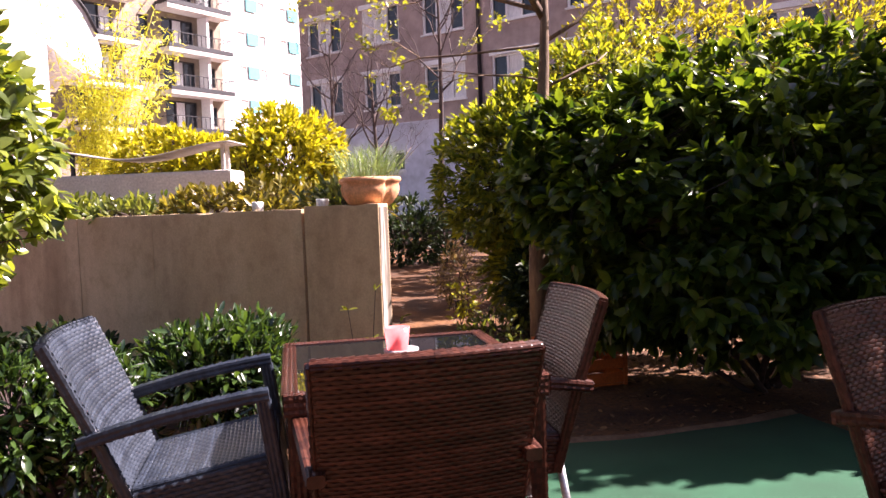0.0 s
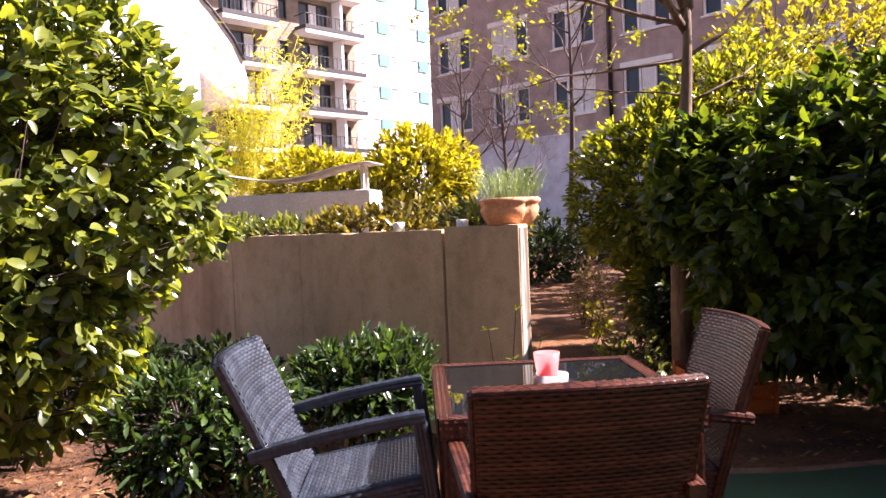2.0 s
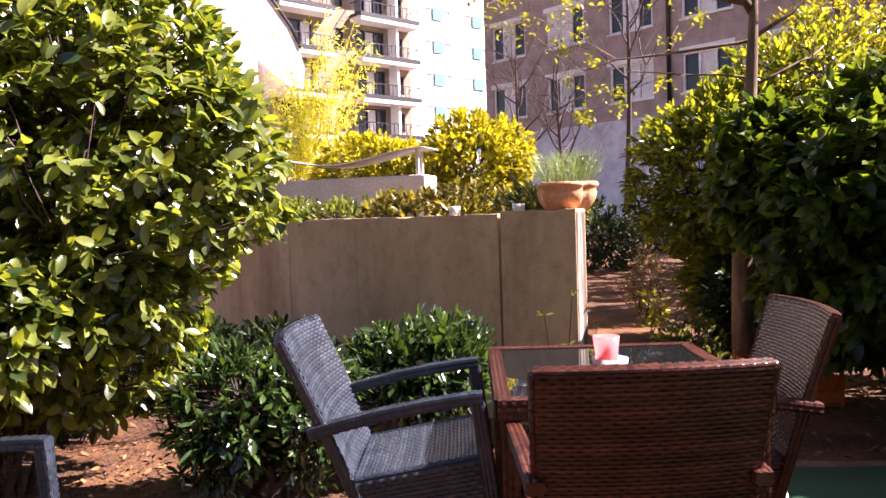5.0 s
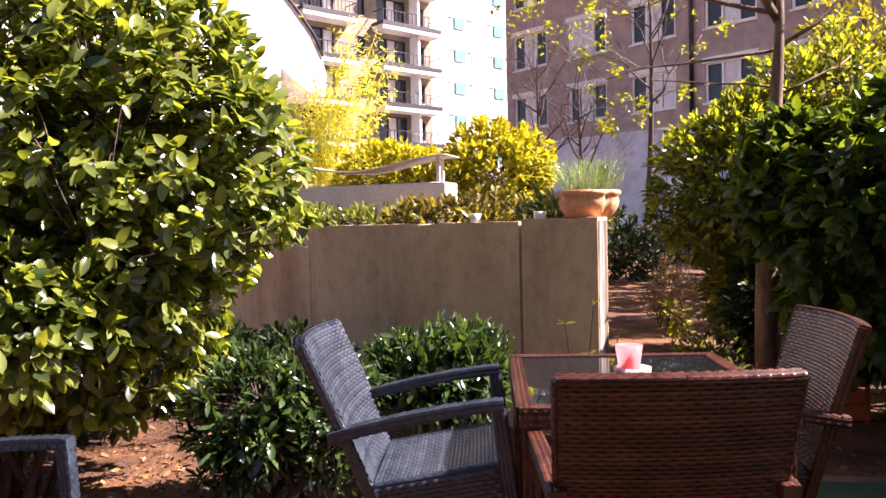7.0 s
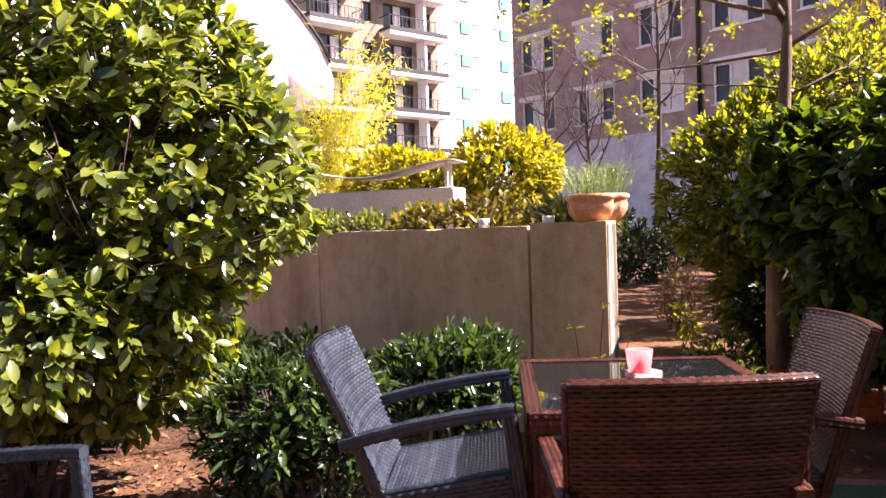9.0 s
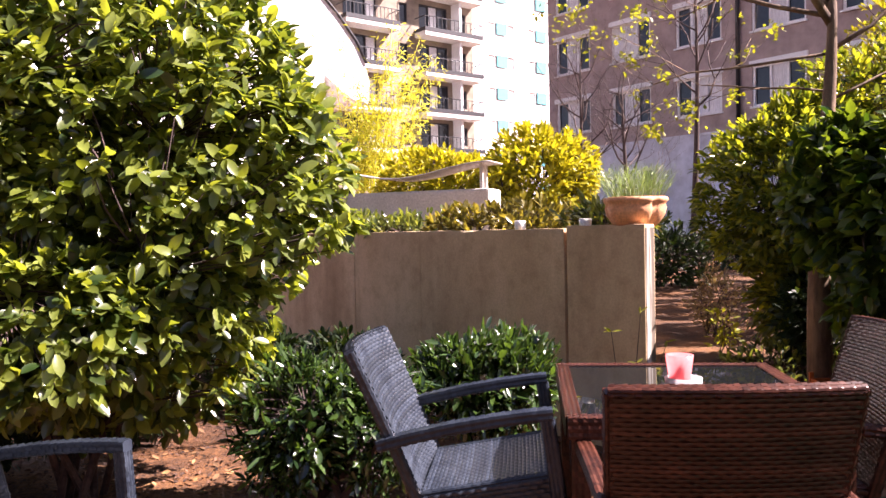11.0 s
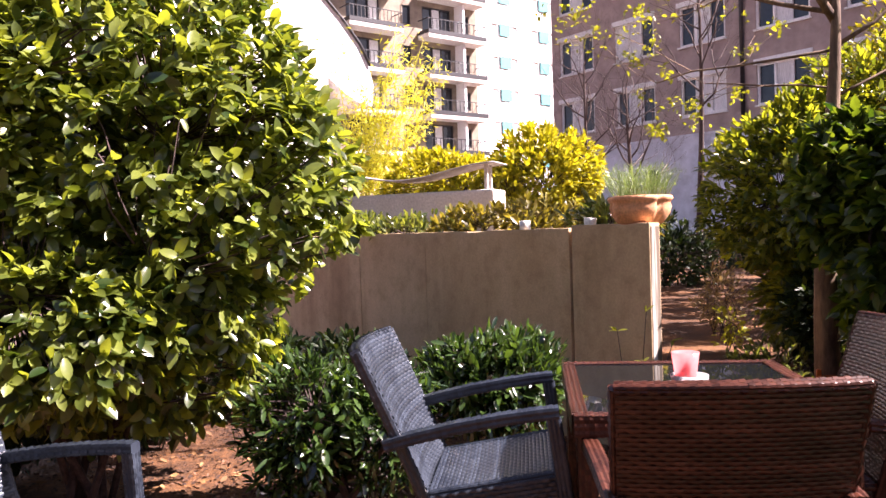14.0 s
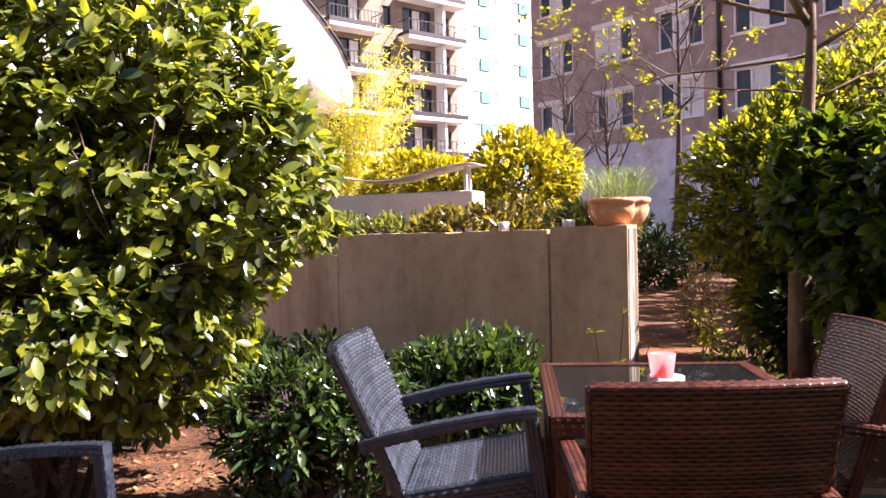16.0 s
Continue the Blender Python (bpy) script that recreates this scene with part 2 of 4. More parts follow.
def box(bm, lo, hi, bevel=0.0, m=None):
    c = [(a + b) / 2 for a, b in zip(lo, hi)]
    s = [b - a for a, b in zip(lo, hi)]
    g = bmesh.ops.create_cube(bm, size=1.0, matrix=Matrix.Translation(c) @ Matrix.Diagonal((*s, 1)))
    vs = g["verts"]
    if bevel:
        es = list({e for v in vs for e in v.link_edges})
        r = bmesh.ops.bevel(bm, geom=es, offset=bevel, segments=2, affect="EDGES", profile=0.6)
        vs = list({v for f in r["faces"] for v in f.verts} | {v for v in vs if v.is_valid})
    if m is not None:
        bmesh.ops.transform(bm, matrix=m, verts=vs)
    return bm


def box_part(name, lo, hi, material, parent=None, label="", bevel=0.0):
    return part(name, box(bmesh.new(), lo, hi, bevel), material, parent, label)


def tube_data(points, radii, sides=8, verts=None, faces=None):
    """A tapered tube through the points, closed at both ends."""
    verts, faces = ([] if verts is None else verts), ([] if faces is None else faces)
    start = len(verts)
    pts = [Vector(p) for p in points]
    for i, p in enumerate(pts):
        d = (pts[min(i + 1, len(pts) - 1)] - pts[max(i - 1, 0)]).normalized()
        a = d.orthogonal().normalized() if i == 0 else (a - d * a.dot(d)).normalized()
        b = d.cross(a)
        r = radii[i] if hasattr(radii, "__len__") else radii
        for k in range(sides):
            w = 2 * math.pi * k / sides
            verts.append(tuple(p + (a * math.cos(w) + b * math.sin(w)) * r))
    n = len(pts)
    for i in range(n - 1):
        for k in range(sides):
            q = start + i * sides
            faces.append((q + k, q + (k + 1) % sides, q + sides + (k + 1) % sides, q + sides + k))
    faces.append(tuple(start + k for k in reversed(range(sides))))
    faces.append(tuple(start + (n - 1) * sides + k for k in range(sides)))
    return verts, faces


def tube_part(name, points, radii, material, parent=None, label="", sides=8):
    return mesh_part(name, *tube_data(points, radii, sides), material, parent, label, smooth=True)


def lathe_data(profile, seg=32, squash=None):
    verts, faces = [], []
    for r, z in profile:
        for k in range(seg):
            w = 2 * math.pi * k / seg
            rr = r * (squash(w, z) if squash else 1)
            verts.append((rr * math.cos(w), rr * math.sin(w), z))
    for i in range(len(profile) - 1):
        for k in range(seg):
            faces.append((i * seg + k, i * seg + (k + 1) % seg, (i + 1) * seg + (k + 1) % seg, (i + 1) * seg + k))
    return verts, faces


# leaf template: length 1 along x, folded along the midrib and drooping
def leaf_shape(width=0.36, fold=0.12, droop=0.14, stations=4):
    v, f = [(0, 0, 0)], []
    for i in range(1, stations):
        t = i / stations
        w = width * 0.5 * math.sin(math.pi * t ** 1.12) ** 0.6
        z = -droop * t * t
        v += [(t, -w, z + fold * w * 2), (t, 0, z), (t, w, z + fold * w * 2)]
    v.append((1, 0, -droop))
    last = len(v) - 1
    f += [(0, 1, 2), (0, 2, 3)]
    for i in range(stations - 2):
        a = 1 + 3 * i
        f += [(a, a + 3, a + 4, a + 1), (a + 1, a + 4, a + 5, a + 2)]
    a = 1 + 3 * (stations - 2)
    f += [(a, last, a + 1), (a + 1, last, a + 2)]
    return np.array(v), f


def leaf_frames(pos, out, rng, lift=0.3, spread=1.0, face=0.6):
    """Axes for leaves: x along the leaf, z the upper face."""
    n = len(pos)
    x = out + rng.normal(0, 0.55 * spread, (n, 3))
    x[:, 2] += lift * rng.uniform(-0.6, 1.0, n)
    x /= np.linalg.norm(x, axis=1)[:, None]
    up = np.tile([0.0, 0.0, 1.0], (n, 1)) + out * face + rng.normal(0, 0.45, (n, 3))
    z = up - x * np.sum(up * x, 1)[:, None]
    z /= np.linalg.norm(z, axis=1)[:, None] + 1e-9
    y = np.cross(z, x)
    return np.stack([x, y, z], 2)


def leaf_cloud(name, pos, frames, sizes, shape, material, parent, label="", kind="stuff"):
    tv, tf = shape
    n, k = len(pos), len(tv)
    v = np.einsum("nij,kj->nki", frames, tv) * sizes[:, None, None] + pos[:, None, :]
    faces = [tuple(i + b for i in q) for b in range(0, n * k, k) for q in tf]
    ob = mesh_part(name, v.reshape(-1, 3), faces, material, parent, label, smooth=True, kind=kind)
    return ob


def blob(rng, n, centre, radii, lumps=8, lump=0.16, shell=0.55, seed_dir=None):
    """Points in an uneven rounded mass, denser towards the outside; returns places and outward ways."""
    d = rng.normal(0, 1, (n, 3))
    d /= np.linalg.norm(d, axis=1)[:, None]
    ax = rng.normal(0, 1, (lumps, 3))
    ax /= np.linalg.norm(ax, axis=1)[:, None]
    bulge = np.max(np.clip((d @ ax.T - 0.55) / 0.45, 0, 1), axis=1)
    r = (1 - lump + lump * 1.6 * bulge) * (1 - (1 - shell) * rng.uniform(0, 1, n) ** 2.0)
    p = d * r[:, None] * np.array(radii)
    out = d / np.array(radii)
    out /= np.linalg.norm(out, axis=1)[:, None]
    return p + np.array(centre), out


LAUREL = leaf_shape(0.44, 0.24, 0.18, 4)
NARROW = leaf_shape(0.34, 0.12, 0.12, 4)
OVATE = leaf_shape(0.46, 0.16, 0.16, 5)
BLADE = leaf_shape(0.27, 0.14, 0.12, 4)
SLIM = leaf_shape(0.12, 0.05, 0.25, 3)


def bush(name, label, category, masses, base, material, shape=LAUREL, size=(0.07, 0.11), per_tip=7, tips=600, seed=1,
         stems=6, single=0, single_material=None, group="", floor_z=0.0, lift=0.5, spread=1.0, stem_r=0.02, near=None, face=0.6, thin=()):
    """A shrub: stems, forked branches to the twig tips, leaves in whorls round each tip.
    masses: (centre, radii, share of the tips)."""
    rng = np.random.default_rng(seed)
    ob = thing(name, label, category, pose(*base), group)
    base = np.array(base, float)
    tp, to = [], []
    for c, r, share in masses:
        p, o = blob(rng, int(tips * share), np.array(c) - base, r)
        keep = p[:, 2] > 0.06 + floor_z
        for tc, tr, chance in thin:      # where the growth is sparse and the light comes through
            inside = np.sum(((p + base - np.array(tc)) / np.array(tr)) ** 2, 1) < 1
            keep &= ~(inside & (rng.uniform(0, 1, len(p)) < chance))
        tp.append(p[keep]), to.append(o[keep])
    tp, to = np.concatenate(tp), np.concatenate(to)
    # stems and branches
    sv, sf = [], []
    roots = []
    for i in range(stems):
        w = 2 * math.pi * (i + rng.uniform(0, 0.6)) / stems
        foot = np.array([math.cos(w), math.sin(w), 0]) * rng.uniform(0.03, 0.12)
        c, r, _ = masses[i % len(masses)]
        head = np.array(c) - base + rng.normal(0, 0.3, 3) * np.array(r)
        mid = (foot + head) / 2 + rng.normal(0, 0.05, 3)
        mid[2] = abs(mid[2])
        tube_data([foot - [0, 0, 0.06], mid * [0.7, 0.7, 0.8] + foot * [0.3, 0.3, 0.2], head], [stem_r, stem_r * 0.8, stem_r * 0.4], 6, sv, sf)
        roots += [mid, head, (mid + head) / 2]
    roots = np.array(roots)
    for i in range(0, len(tp), 2):
        q = roots[np.argmin(np.linalg.norm(roots - tp[i], axis=1))]
        q = tp[i] + (q - tp[i]) * min(1.0, 0.32 / (np.linalg.norm(q - tp[i]) + 1e-6))
        m = (q * 0.45 + tp[i] * 0.55) + rng.normal(0, 0.02, 3)
        tube_data([q, m, tp[i]], [0.005, 0.0035, 0.0015], 3, sv, sf)
    mesh_part("branchwork", sv, sf, M["twig"], ob, "thin woody stems and twigs", kind="stuff")
    pos = np.repeat(tp, per_tip, 0)
    out = np.repeat(to, per_tip, 0)
    n = len(pos)
    back = rng.uniform(-0.06, 0.02, n)
    pos = pos + out * back[:, None] + rng.normal(0, 0.012, (n, 3))
    fr = leaf_frames(pos, out, rng, lift, spread, face)
    sz = rng.uniform(size[0], size[1], n)
    if single:
        # the leaves nearest to the seats are pieces of their own
        d = np.linalg.norm(pos + base - np.array(near), axis=1)
        idx = np.argsort(d)
        picks = idx[:single * 3:3]
        rest = np.setdiff1d(np.arange(n), picks)
        me = bpy.data.meshes.new("leaf")
        v, f = leaf_shape(0.44, 0.24, 0.18, 5)
        me.from_pydata([tuple(q) for q in v], [], f)
        me.shade_smooth()
        me.materials.append(single_material)
        for k in picks:
            lf = new("leaf", me)
            lf.parent = ob
            lf.matrix_local = Matrix.Translation(pos[k]) @ Matrix(fr[k].tolist()).to_4x4() @ Matrix.Scale(float(sz[k]), 4)
        pos, fr, sz = pos[rest], fr[rest], sz[rest]
    leaf_cloud("foliage", pos, fr, sz, shape, material, ob)
    return ob


# ---------------- ground and walls ----------------
U = Vector((math.cos(radians(-49)), math.sin(radians(-49)), 0))   # along the wall, towards its free end
N = Vector((-U.y, U.x, 0))                                        # away from the seats, behind the wall
WALL_END = Vector((0.813, 4.08, 0))


def soil_z(x, y):
    """Height of the soil: it rises slowly to the back and is heaped up under the tipped chair."""
    z = min(max((y - 6.0) * 0.03, 0), 0.85)
    if abs(x) < 13 and -3 < y < 16:
        z += 0.025 * noise.noise((x * 1.3, y * 1.3, 0)) + 0.01 * noise.noise((x * 5, y * 5, 3)) - 0.012
        z += 0.062 * math.exp(-((x - 0.05) / 0.32) ** 2 - ((y - 2.2) / 0.45) ** 2) + 0.05 * math.exp(-((x - 0.25) / 0.14) ** 2 - ((y - 2.2) / 0.45) ** 2)
        if 0.95 < x < 3.2 and y < 3.7:
            z = -0.004
    return z


def ground():
    xs = sorted(set([-3000, -600, -150, -60, -30, -15] + [i * 0.25 for i in range(-32, 49)] + [15, 30, 60, 150, 600, 3000]))
    ys = sorted(set([-3000, -600, -150, -40, -15, -6] + [i * 0.25 for i in range(-8, 61)] + [18, 22, 30, 40, 60, 150, 600, 3000]))
    verts, faces = [], []
    for y in ys:
        for x in xs:
            z = soil_z(x, y)
            verts.append((x, y, z))
    nx = len(xs)
    for j in range(len(ys) - 1):
        for i in range(nx - 1):
            faces.append((j * nx + i, j * nx + i + 1, (j + 1) * nx + i + 1, (j + 1) * nx + i))
    ob = mesh_part("ground", verts, faces, M["mulch"], smooth=True)
    return tagged(ob, "brown bark mulch and soil with fallen leaves", "ground", kind="structure")


ground()


def wall():
    """Upright concrete wall panels holding back the raised bed."""
    ob = thing("wall_garden", "weather-stained grey concrete retaining wall of upright panels", "retaining wall", kind="structure")
    cuts = [0.0, 0.562, 1.98, 2.885, 6.3]
    for i, (a, b) in enumerate(zip(cuts, cuts[1:])):
        bm = bmesh.new()
        nseg = max(2, int((b - a) / 0.08))
        top = 1.222 if i == 0 else 1.208
        # front face grid with a slightly broken top edge
        box(bm, (a + (0.004, 0.011, 0.0012, 0.004)[i], 0, -0.2), (b - (0.011, 0.0012, 0.004, 0.004)[i], 0.085, top), 0.0035)
        bmesh.ops.bisect_plane(bm, geom=bm.verts[:] + bm.edges[:] + bm.faces[:], plane_co=(0, 0, top - 0.05), plane_no=(0, 0, 1))
        for k in range(1, nseg):
            bmesh.ops.bisect_plane(bm, geom=bm.verts[:] + bm.edges[:] + bm.faces[:], plane_co=(a + (b - a) * k / nseg, 0, 0), plane_no=(1, 0, 0))
        for v in bm.verts:
            if v.co.z > top - 0.02:
                v.co.z += 0.006 * noise.noise((v.co.x * 7, v.co.y * 9, i))
                if v.co.y < 0.05:
                    chip = noise.noise((v.co.x * 3.1, 5.0, i))
                    v.co.z -= 0.02 * max(0, chip - 0.25)
        m = Matrix(((-U.x, N.x, 0, WALL_END.x), (-U.y, N.y, 0, WALL_END.y), (0, 0, 1, 0), (0, 0, 0, 1)))
        bmesh.ops.transform(bm, matrix=m, verts=bm.verts)
        bmesh.ops.recalc_face_normals(bm, faces=bm.faces)
        part("panel", bm, M["concrete"], ob)
    bm = bmesh.new()
    m = Matrix(((-U.x, N.x, 0, WALL_END.x), (-U.y, N.y, 0, WALL_END.y), (0, 0, 1, 0), (0, 0, 0, 1)))
    box(bm, (0.001, 0.008, -0.1), (0.009, 0.078, 1.205), 0.002, m)
    part("end_face", bm, M["lime"], ob, "end of the wall streaked white with lime")
    return ob


wall()


def raised_bed():
    """Soil held by the wall, falling away to the path at its free end."""
    ax = WALL_END - U * 6.2 + N * 0.1
    bx = WALL_END - U * 0.03 + N * 0.1
    verts, faces = [], []
    rows, cols = 26, 40
    for j in range(rows + 1):
        v = j / rows
        for i in range(cols + 1):
            w = i / cols
            p = ax.lerp(bx, w)
            q = Vector((-9.0, 16.0, 0)).lerp(Vector((1.9, 13.5, 0)), w)
            c = p.lerp(q, v)
            z = 1.15 + 0.02 * noise.noise((c.x * 3, c.y * 3, 1)) + 0.12 * v
            verts.append((c.x, c.y, z if w < 0.999 else z - 0.04))
    n = cols + 1
    for j in range(rows):
        for i in range(cols):
            faces.append((j * n + i, j * n + i + 1, (j + 1) * n + i + 1, (j + 1) * n + i))
    base = len(verts)
    rim = [j * n + cols for j in range(rows + 1)] + [rows * n + i for i in range(cols - 1, -1, -1)]
    for k in rim:
        x, y, z = verts[k]
        verts.append((x, y, -0.1))
    for k in range(len(rim) - 1):
        faces.append((rim[k], base + k, base + k + 1, rim[k + 1]))
    ob = mesh_part("ground_raised_bed", verts, faces, M["bed_soil"], smooth=False)
    tagged(ob, "dry soil of the raised bed behind the concrete wall", "planting bed", kind="structure")


raised_bed()


def carpet():
    xs = np.linspace(1.02, 2.95, 24)
    verts, faces = [], []
    edge = [3.47 + 0.05 * math.sin(x * 2.2) + 0.012 * math.sin(x * 9) for x in xs]
    ys = [-1.78, -1.0, 0.0, 1.0, 2.0, 2.6, 3.0]
    for k, x in enumerate(xs):
        col = ys + [edge[k]]
        for y in col:
            verts.append((x, y, 0.012 + 0.004 * noise.noise((x * 2, y * 2, 7))))
    n = len(ys) + 1
    for i in range(len(xs) - 1):
        for j in range(n - 1):
            faces.append((i * n + j, (i + 1) * n + j, (i + 1) * n + j + 1, i * n + j + 1))
    ob = mesh_part("carpet", verts, faces, M["carpet"], smooth=True)
    sol = ob.modifiers.new("thickness", "SOLIDIFY")
    sol.thickness = 0.012
    tagged(ob, "green artificial outdoor carpet lying on the soil", "carpet")
    v2, f2 = [], []
    for k, x in enumerate(xs):
        w = 0.10 + 0.03 * math.sin(x * 5)
        v2 += [(x, edge[k] + 0.002, 0.006), (x, edge[k] + w * 0.5, 0.022), (x, edge[k] + w, 0.0), (x, edge[k] + w, -0.03)]
    for i in range(len(xs) - 1):
        for j in range(3):
            f2.append((i * 4 + j, (i + 1) * 4 + j, (i + 1) * 4 + j + 1, i * 4 + j + 1))
    ob = mesh_part("trim_carpet_edge", v2, f2, M["sand"], smooth=True)
    tagged(ob, "sandy edging strip along the green carpet", "edging", kind="structure")


carpet()


def unseen_wall_behind():
    """An unseen plain wall, added to close the terrace and hold back sky light."""
    tagged(box_part("wall_unseen_added", (-9.0, -4.4, -0.2), (9.0, -4.1, 2.6), M["render_beige"]), "plain unseen rendered wall added behind the terrace", "wall", kind="structure")


unseen_wall_behind()


# ---------------- buildings ----------------
def frame_of(origin, along, outward):
    """Local x along a facade, y into the building, z up."""
    a, o = Vector(along).normalized(), -Vector(outward).normalized()
    return Matrix(((a.x, o.x, 0, origin[0]), (a.y, o.y, 0, origin[1]), (0, 0, 1, 0), (0, 0, 0, 1)))


def facade_mesh(length, height, z0, openings, depth=0.35):
    """A wall in the plane y = 0 with openings cut through, reveals going inwards. openings: (x0, x1, z0, z1)."""
    xs = sorted({0.0, length, *[o[0] for o in openings], *[o[1] for o in openings]})
    zs = sorted({z0, height, *[o[2] for o in openings], *[o[3] for o in openings]})
    bm = bmesh.new()

    def hole(x, z):
        return any(o[0] < x < o[1] and o[2] < z < o[3] for o in openings)
    for xa, xb in zip(xs, xs[1:]):
        for za, zb in zip(zs, zs[1:]):
            if not hole((xa + xb) / 2, (za + zb) / 2):
                bm.faces.new([bm.verts.new(p) for p in ((xa, 0, za), (xb, 0, za), (xb, 0, zb), (xa, 0, zb))])
    for xa, xb, za, zb in openings:
        ring = [(xa, za), (xb, za), (xb, zb), (xa, zb)]
        for (p, q), (r, s) in zip(ring, ring[1:] + ring[:1]):
            bm.faces.new([bm.verts.new(v) for v in ((p, 0, q), (p, depth, q), (r, depth, s), (r, 0, s))])
    bmesh.ops.remove_doubles(bm, verts=bm.verts, dist=0.001)
    return bm


def window(parent, x0, x1, z0, z1, panes=3, curtain=(0, 1), box_top=True, sill=True, frame_mat="white_paint", curt="curtain"):
    w = box_part("window", (x0, 0.16, z0), (x1, 0.18, z1), M["window_glass"], parent)
    t = 0.09
    bm = bmesh.new()
    box(bm, (x0, 0.06, z0), (x1, 0.14, z0 + t))
    box(bm, (x0, 0.06, z1 - t), (x1, 0.14, z1))
    for k in range(panes + 1):
        x = x0 + (x1 - x0 - t) * k / panes
        box(bm, (x, 0.055, z0 + t), (x + t, 0.145, z1 - t))
    part("window_frame", bm, M[frame_mat], w)
    if curtain:
        for k in curtain:
            a = x0 + (x1 - x0) * k / panes + 0.05
            b = x0 + (x1 - x0) * (k + 1) / panes
            box_part("curtain", (a, 0.148, z0 + 0.05), (b, 0.158, z1 - 0.05), M[curt], w, "drawn pale curtain")
    if box_top:
        box_part("blind_box", (x0 - 0.08, -0.10, z1 - 0.02), (x1 + 0.08, 0.05, z1 + 0.2), M["white_paint"], w)
    if sill:
        box_part("sill", (x0 - 0.06, -0.10, z0 - 0.07), (x1 + 0.06, 0.10, z0), M["white_paint"], w)
    return w


def brown_building():
    ob = thing("office_building", "brown rendered office building with white windows and grey base", "building",
               frame_of((3.5, 41.0), U, -N))
    L, H = 40.0, 17.5
    holes, wins = [], []
    for row, (za, zb) in enumerate(((5.95, 7.6), (9.0, 10.75), (12.1, 13.85))):
        s = 0.55
        k = 0
        while s + 2.3 < L:
            holes.append((s, s + 2.25, za, zb))
            wins.append((s, s + 2.25, za, zb, [(1,), (1,), (1, 2), (1,), (0, 1)][(k + 3 * row) % 5]))
            s += 3.62
            k += 1
    low = [(5.75, 6.5, 2.9, 3.85), (16.0, 17.2, 2.4, 3.85), (24, 25.2, 2.4, 3.85)]
    part("wall", facade_mesh(L, H, 5.1, holes), M["render_brown"], ob)
    part("base", facade_mesh(L, 5.1, -0.3, low), M["render_grey"], ob, "pale grey rendered base")
    bm = bmesh.new()
    box(bm, (0, 0.40, -0.3), (L, 14, H - 0.01))
    part("core", bm, M["render_brown"], ob)
    bm = bmesh.new()
    box(bm, (-0.15, -0.25, H), (L, 14, H + 0.3))
    part("roof_edge", bm, M["slab"], ob)
    for k, w in enumerate(wins):
        window(ob, *w[:4], panes=3, curtain=w[4])
    for o in low:
        window(ob, *o, panes=1, curtain=(), box_top=False)
    tube_part("drainpipe", [(10.85, -0.12, 5.1), (10.85, -0.12, H)], 0.09, M["dark_metal"], ob, "dark drainpipe")
    box_part("ledge", (0, -0.06, 5.06), (L, 0.0, 5.16), M["render_grey"], ob)


brown_building()


def balcony(parent, x0, x1, z, depth=1.3):
    b = box_part("balcony", (x0, -depth, z - 0.34), (x1, 0.0, z), M["slab"], parent)
    bm = bmesh.new()
    y = -depth + 0.04
    box(bm, (x0 - 0.02, y - 0.07, z - 0.04), (x1 + 0.02, y + 0.03, z + 0.24))
    box(bm, (x0, y - 0.025, z + 1.0), (x1, y + 0.025, z + 1.05))
    for x in (x0 + 0.03, x1 - 0.03):
        box(bm, (x - 0.03, y + 0.03, z - 0.04), (x + 0.03, 0, z + 0.24))
        box(bm, (x - 0.025, y + 0.03, z + 1.0), (x + 0.025, 0, z + 1.05))
    part("handrail", bm, M["dark_metal"], b)
    n = 14
    for k in range(n + 1):
        x = x0 + 0.03 + (x1 - x0 - 0.06) * k / n
        box_part("post", (x - 0.018, y - 0.018, z + 0.24), (x + 0.018, y + 0.018, z + 1.0), M["dark_metal"], b)
    return b


def balcony_building():
    along = Vector((0.755, 0.656, 0))
    out = Vector((0.656, -0.755, 0))
    start = Vector((-0.62, 60.05, 0)) - along * 18
    ob = thing("apartment_building", "beige apartment block with stacked concrete balconies", "building", frame_of(start, along, out))
    L, H = 18.0, 25.0
    storeys = [1.15, 4.05, 6.95, 9.75, 12.6, 15.5, 18.4, 21.3]
    holes, jobs = [], []
    for z in storeys:
        for o in ((12.9, 15.5, z + 0.1, z + 2.2, 3, (1,)), (16.6, 17.3, z + 0.6, z + 2.0, 1, ()),
                  (11.15, 11.85, z + 0.7, z + 2.05, 1, ()), (6.5, 9.2, z + 0.1, z + 2.2, 3, (2,)), (3.5, 4.3, z + 0.7, z + 2.05, 1, ())):
            holes.append(o[:4])
            jobs.append(o)
    part("wall", facade_mesh(L, H, -0.3, holes), M["render_beige"], ob)
    box_part("core", (0, 0.4, -0.3), (L, 10, H), M["render_beige"], ob)
    box_part("roof_edge", (-0.2, -0.3, H), (L + 0.2, 10, H + 0.3), M["slab"], ob)
    for o in jobs:
        window(ob, *o[:4], panes=o[4], curtain=o[5], box_top=False, sill=False, frame_mat="dark_metal")
    for z in storeys[2:]:
        balcony(ob, 12.5, 17.9, z)
        balcony(ob, 6.0, 10.3, z)
    # side pier between the balconies
    for z in storeys[2:]:
        box_part("screen", (15.9, -1.0, z), (16.1, 0, z + 2.5), M["white_paint"], ob)


balcony_building()


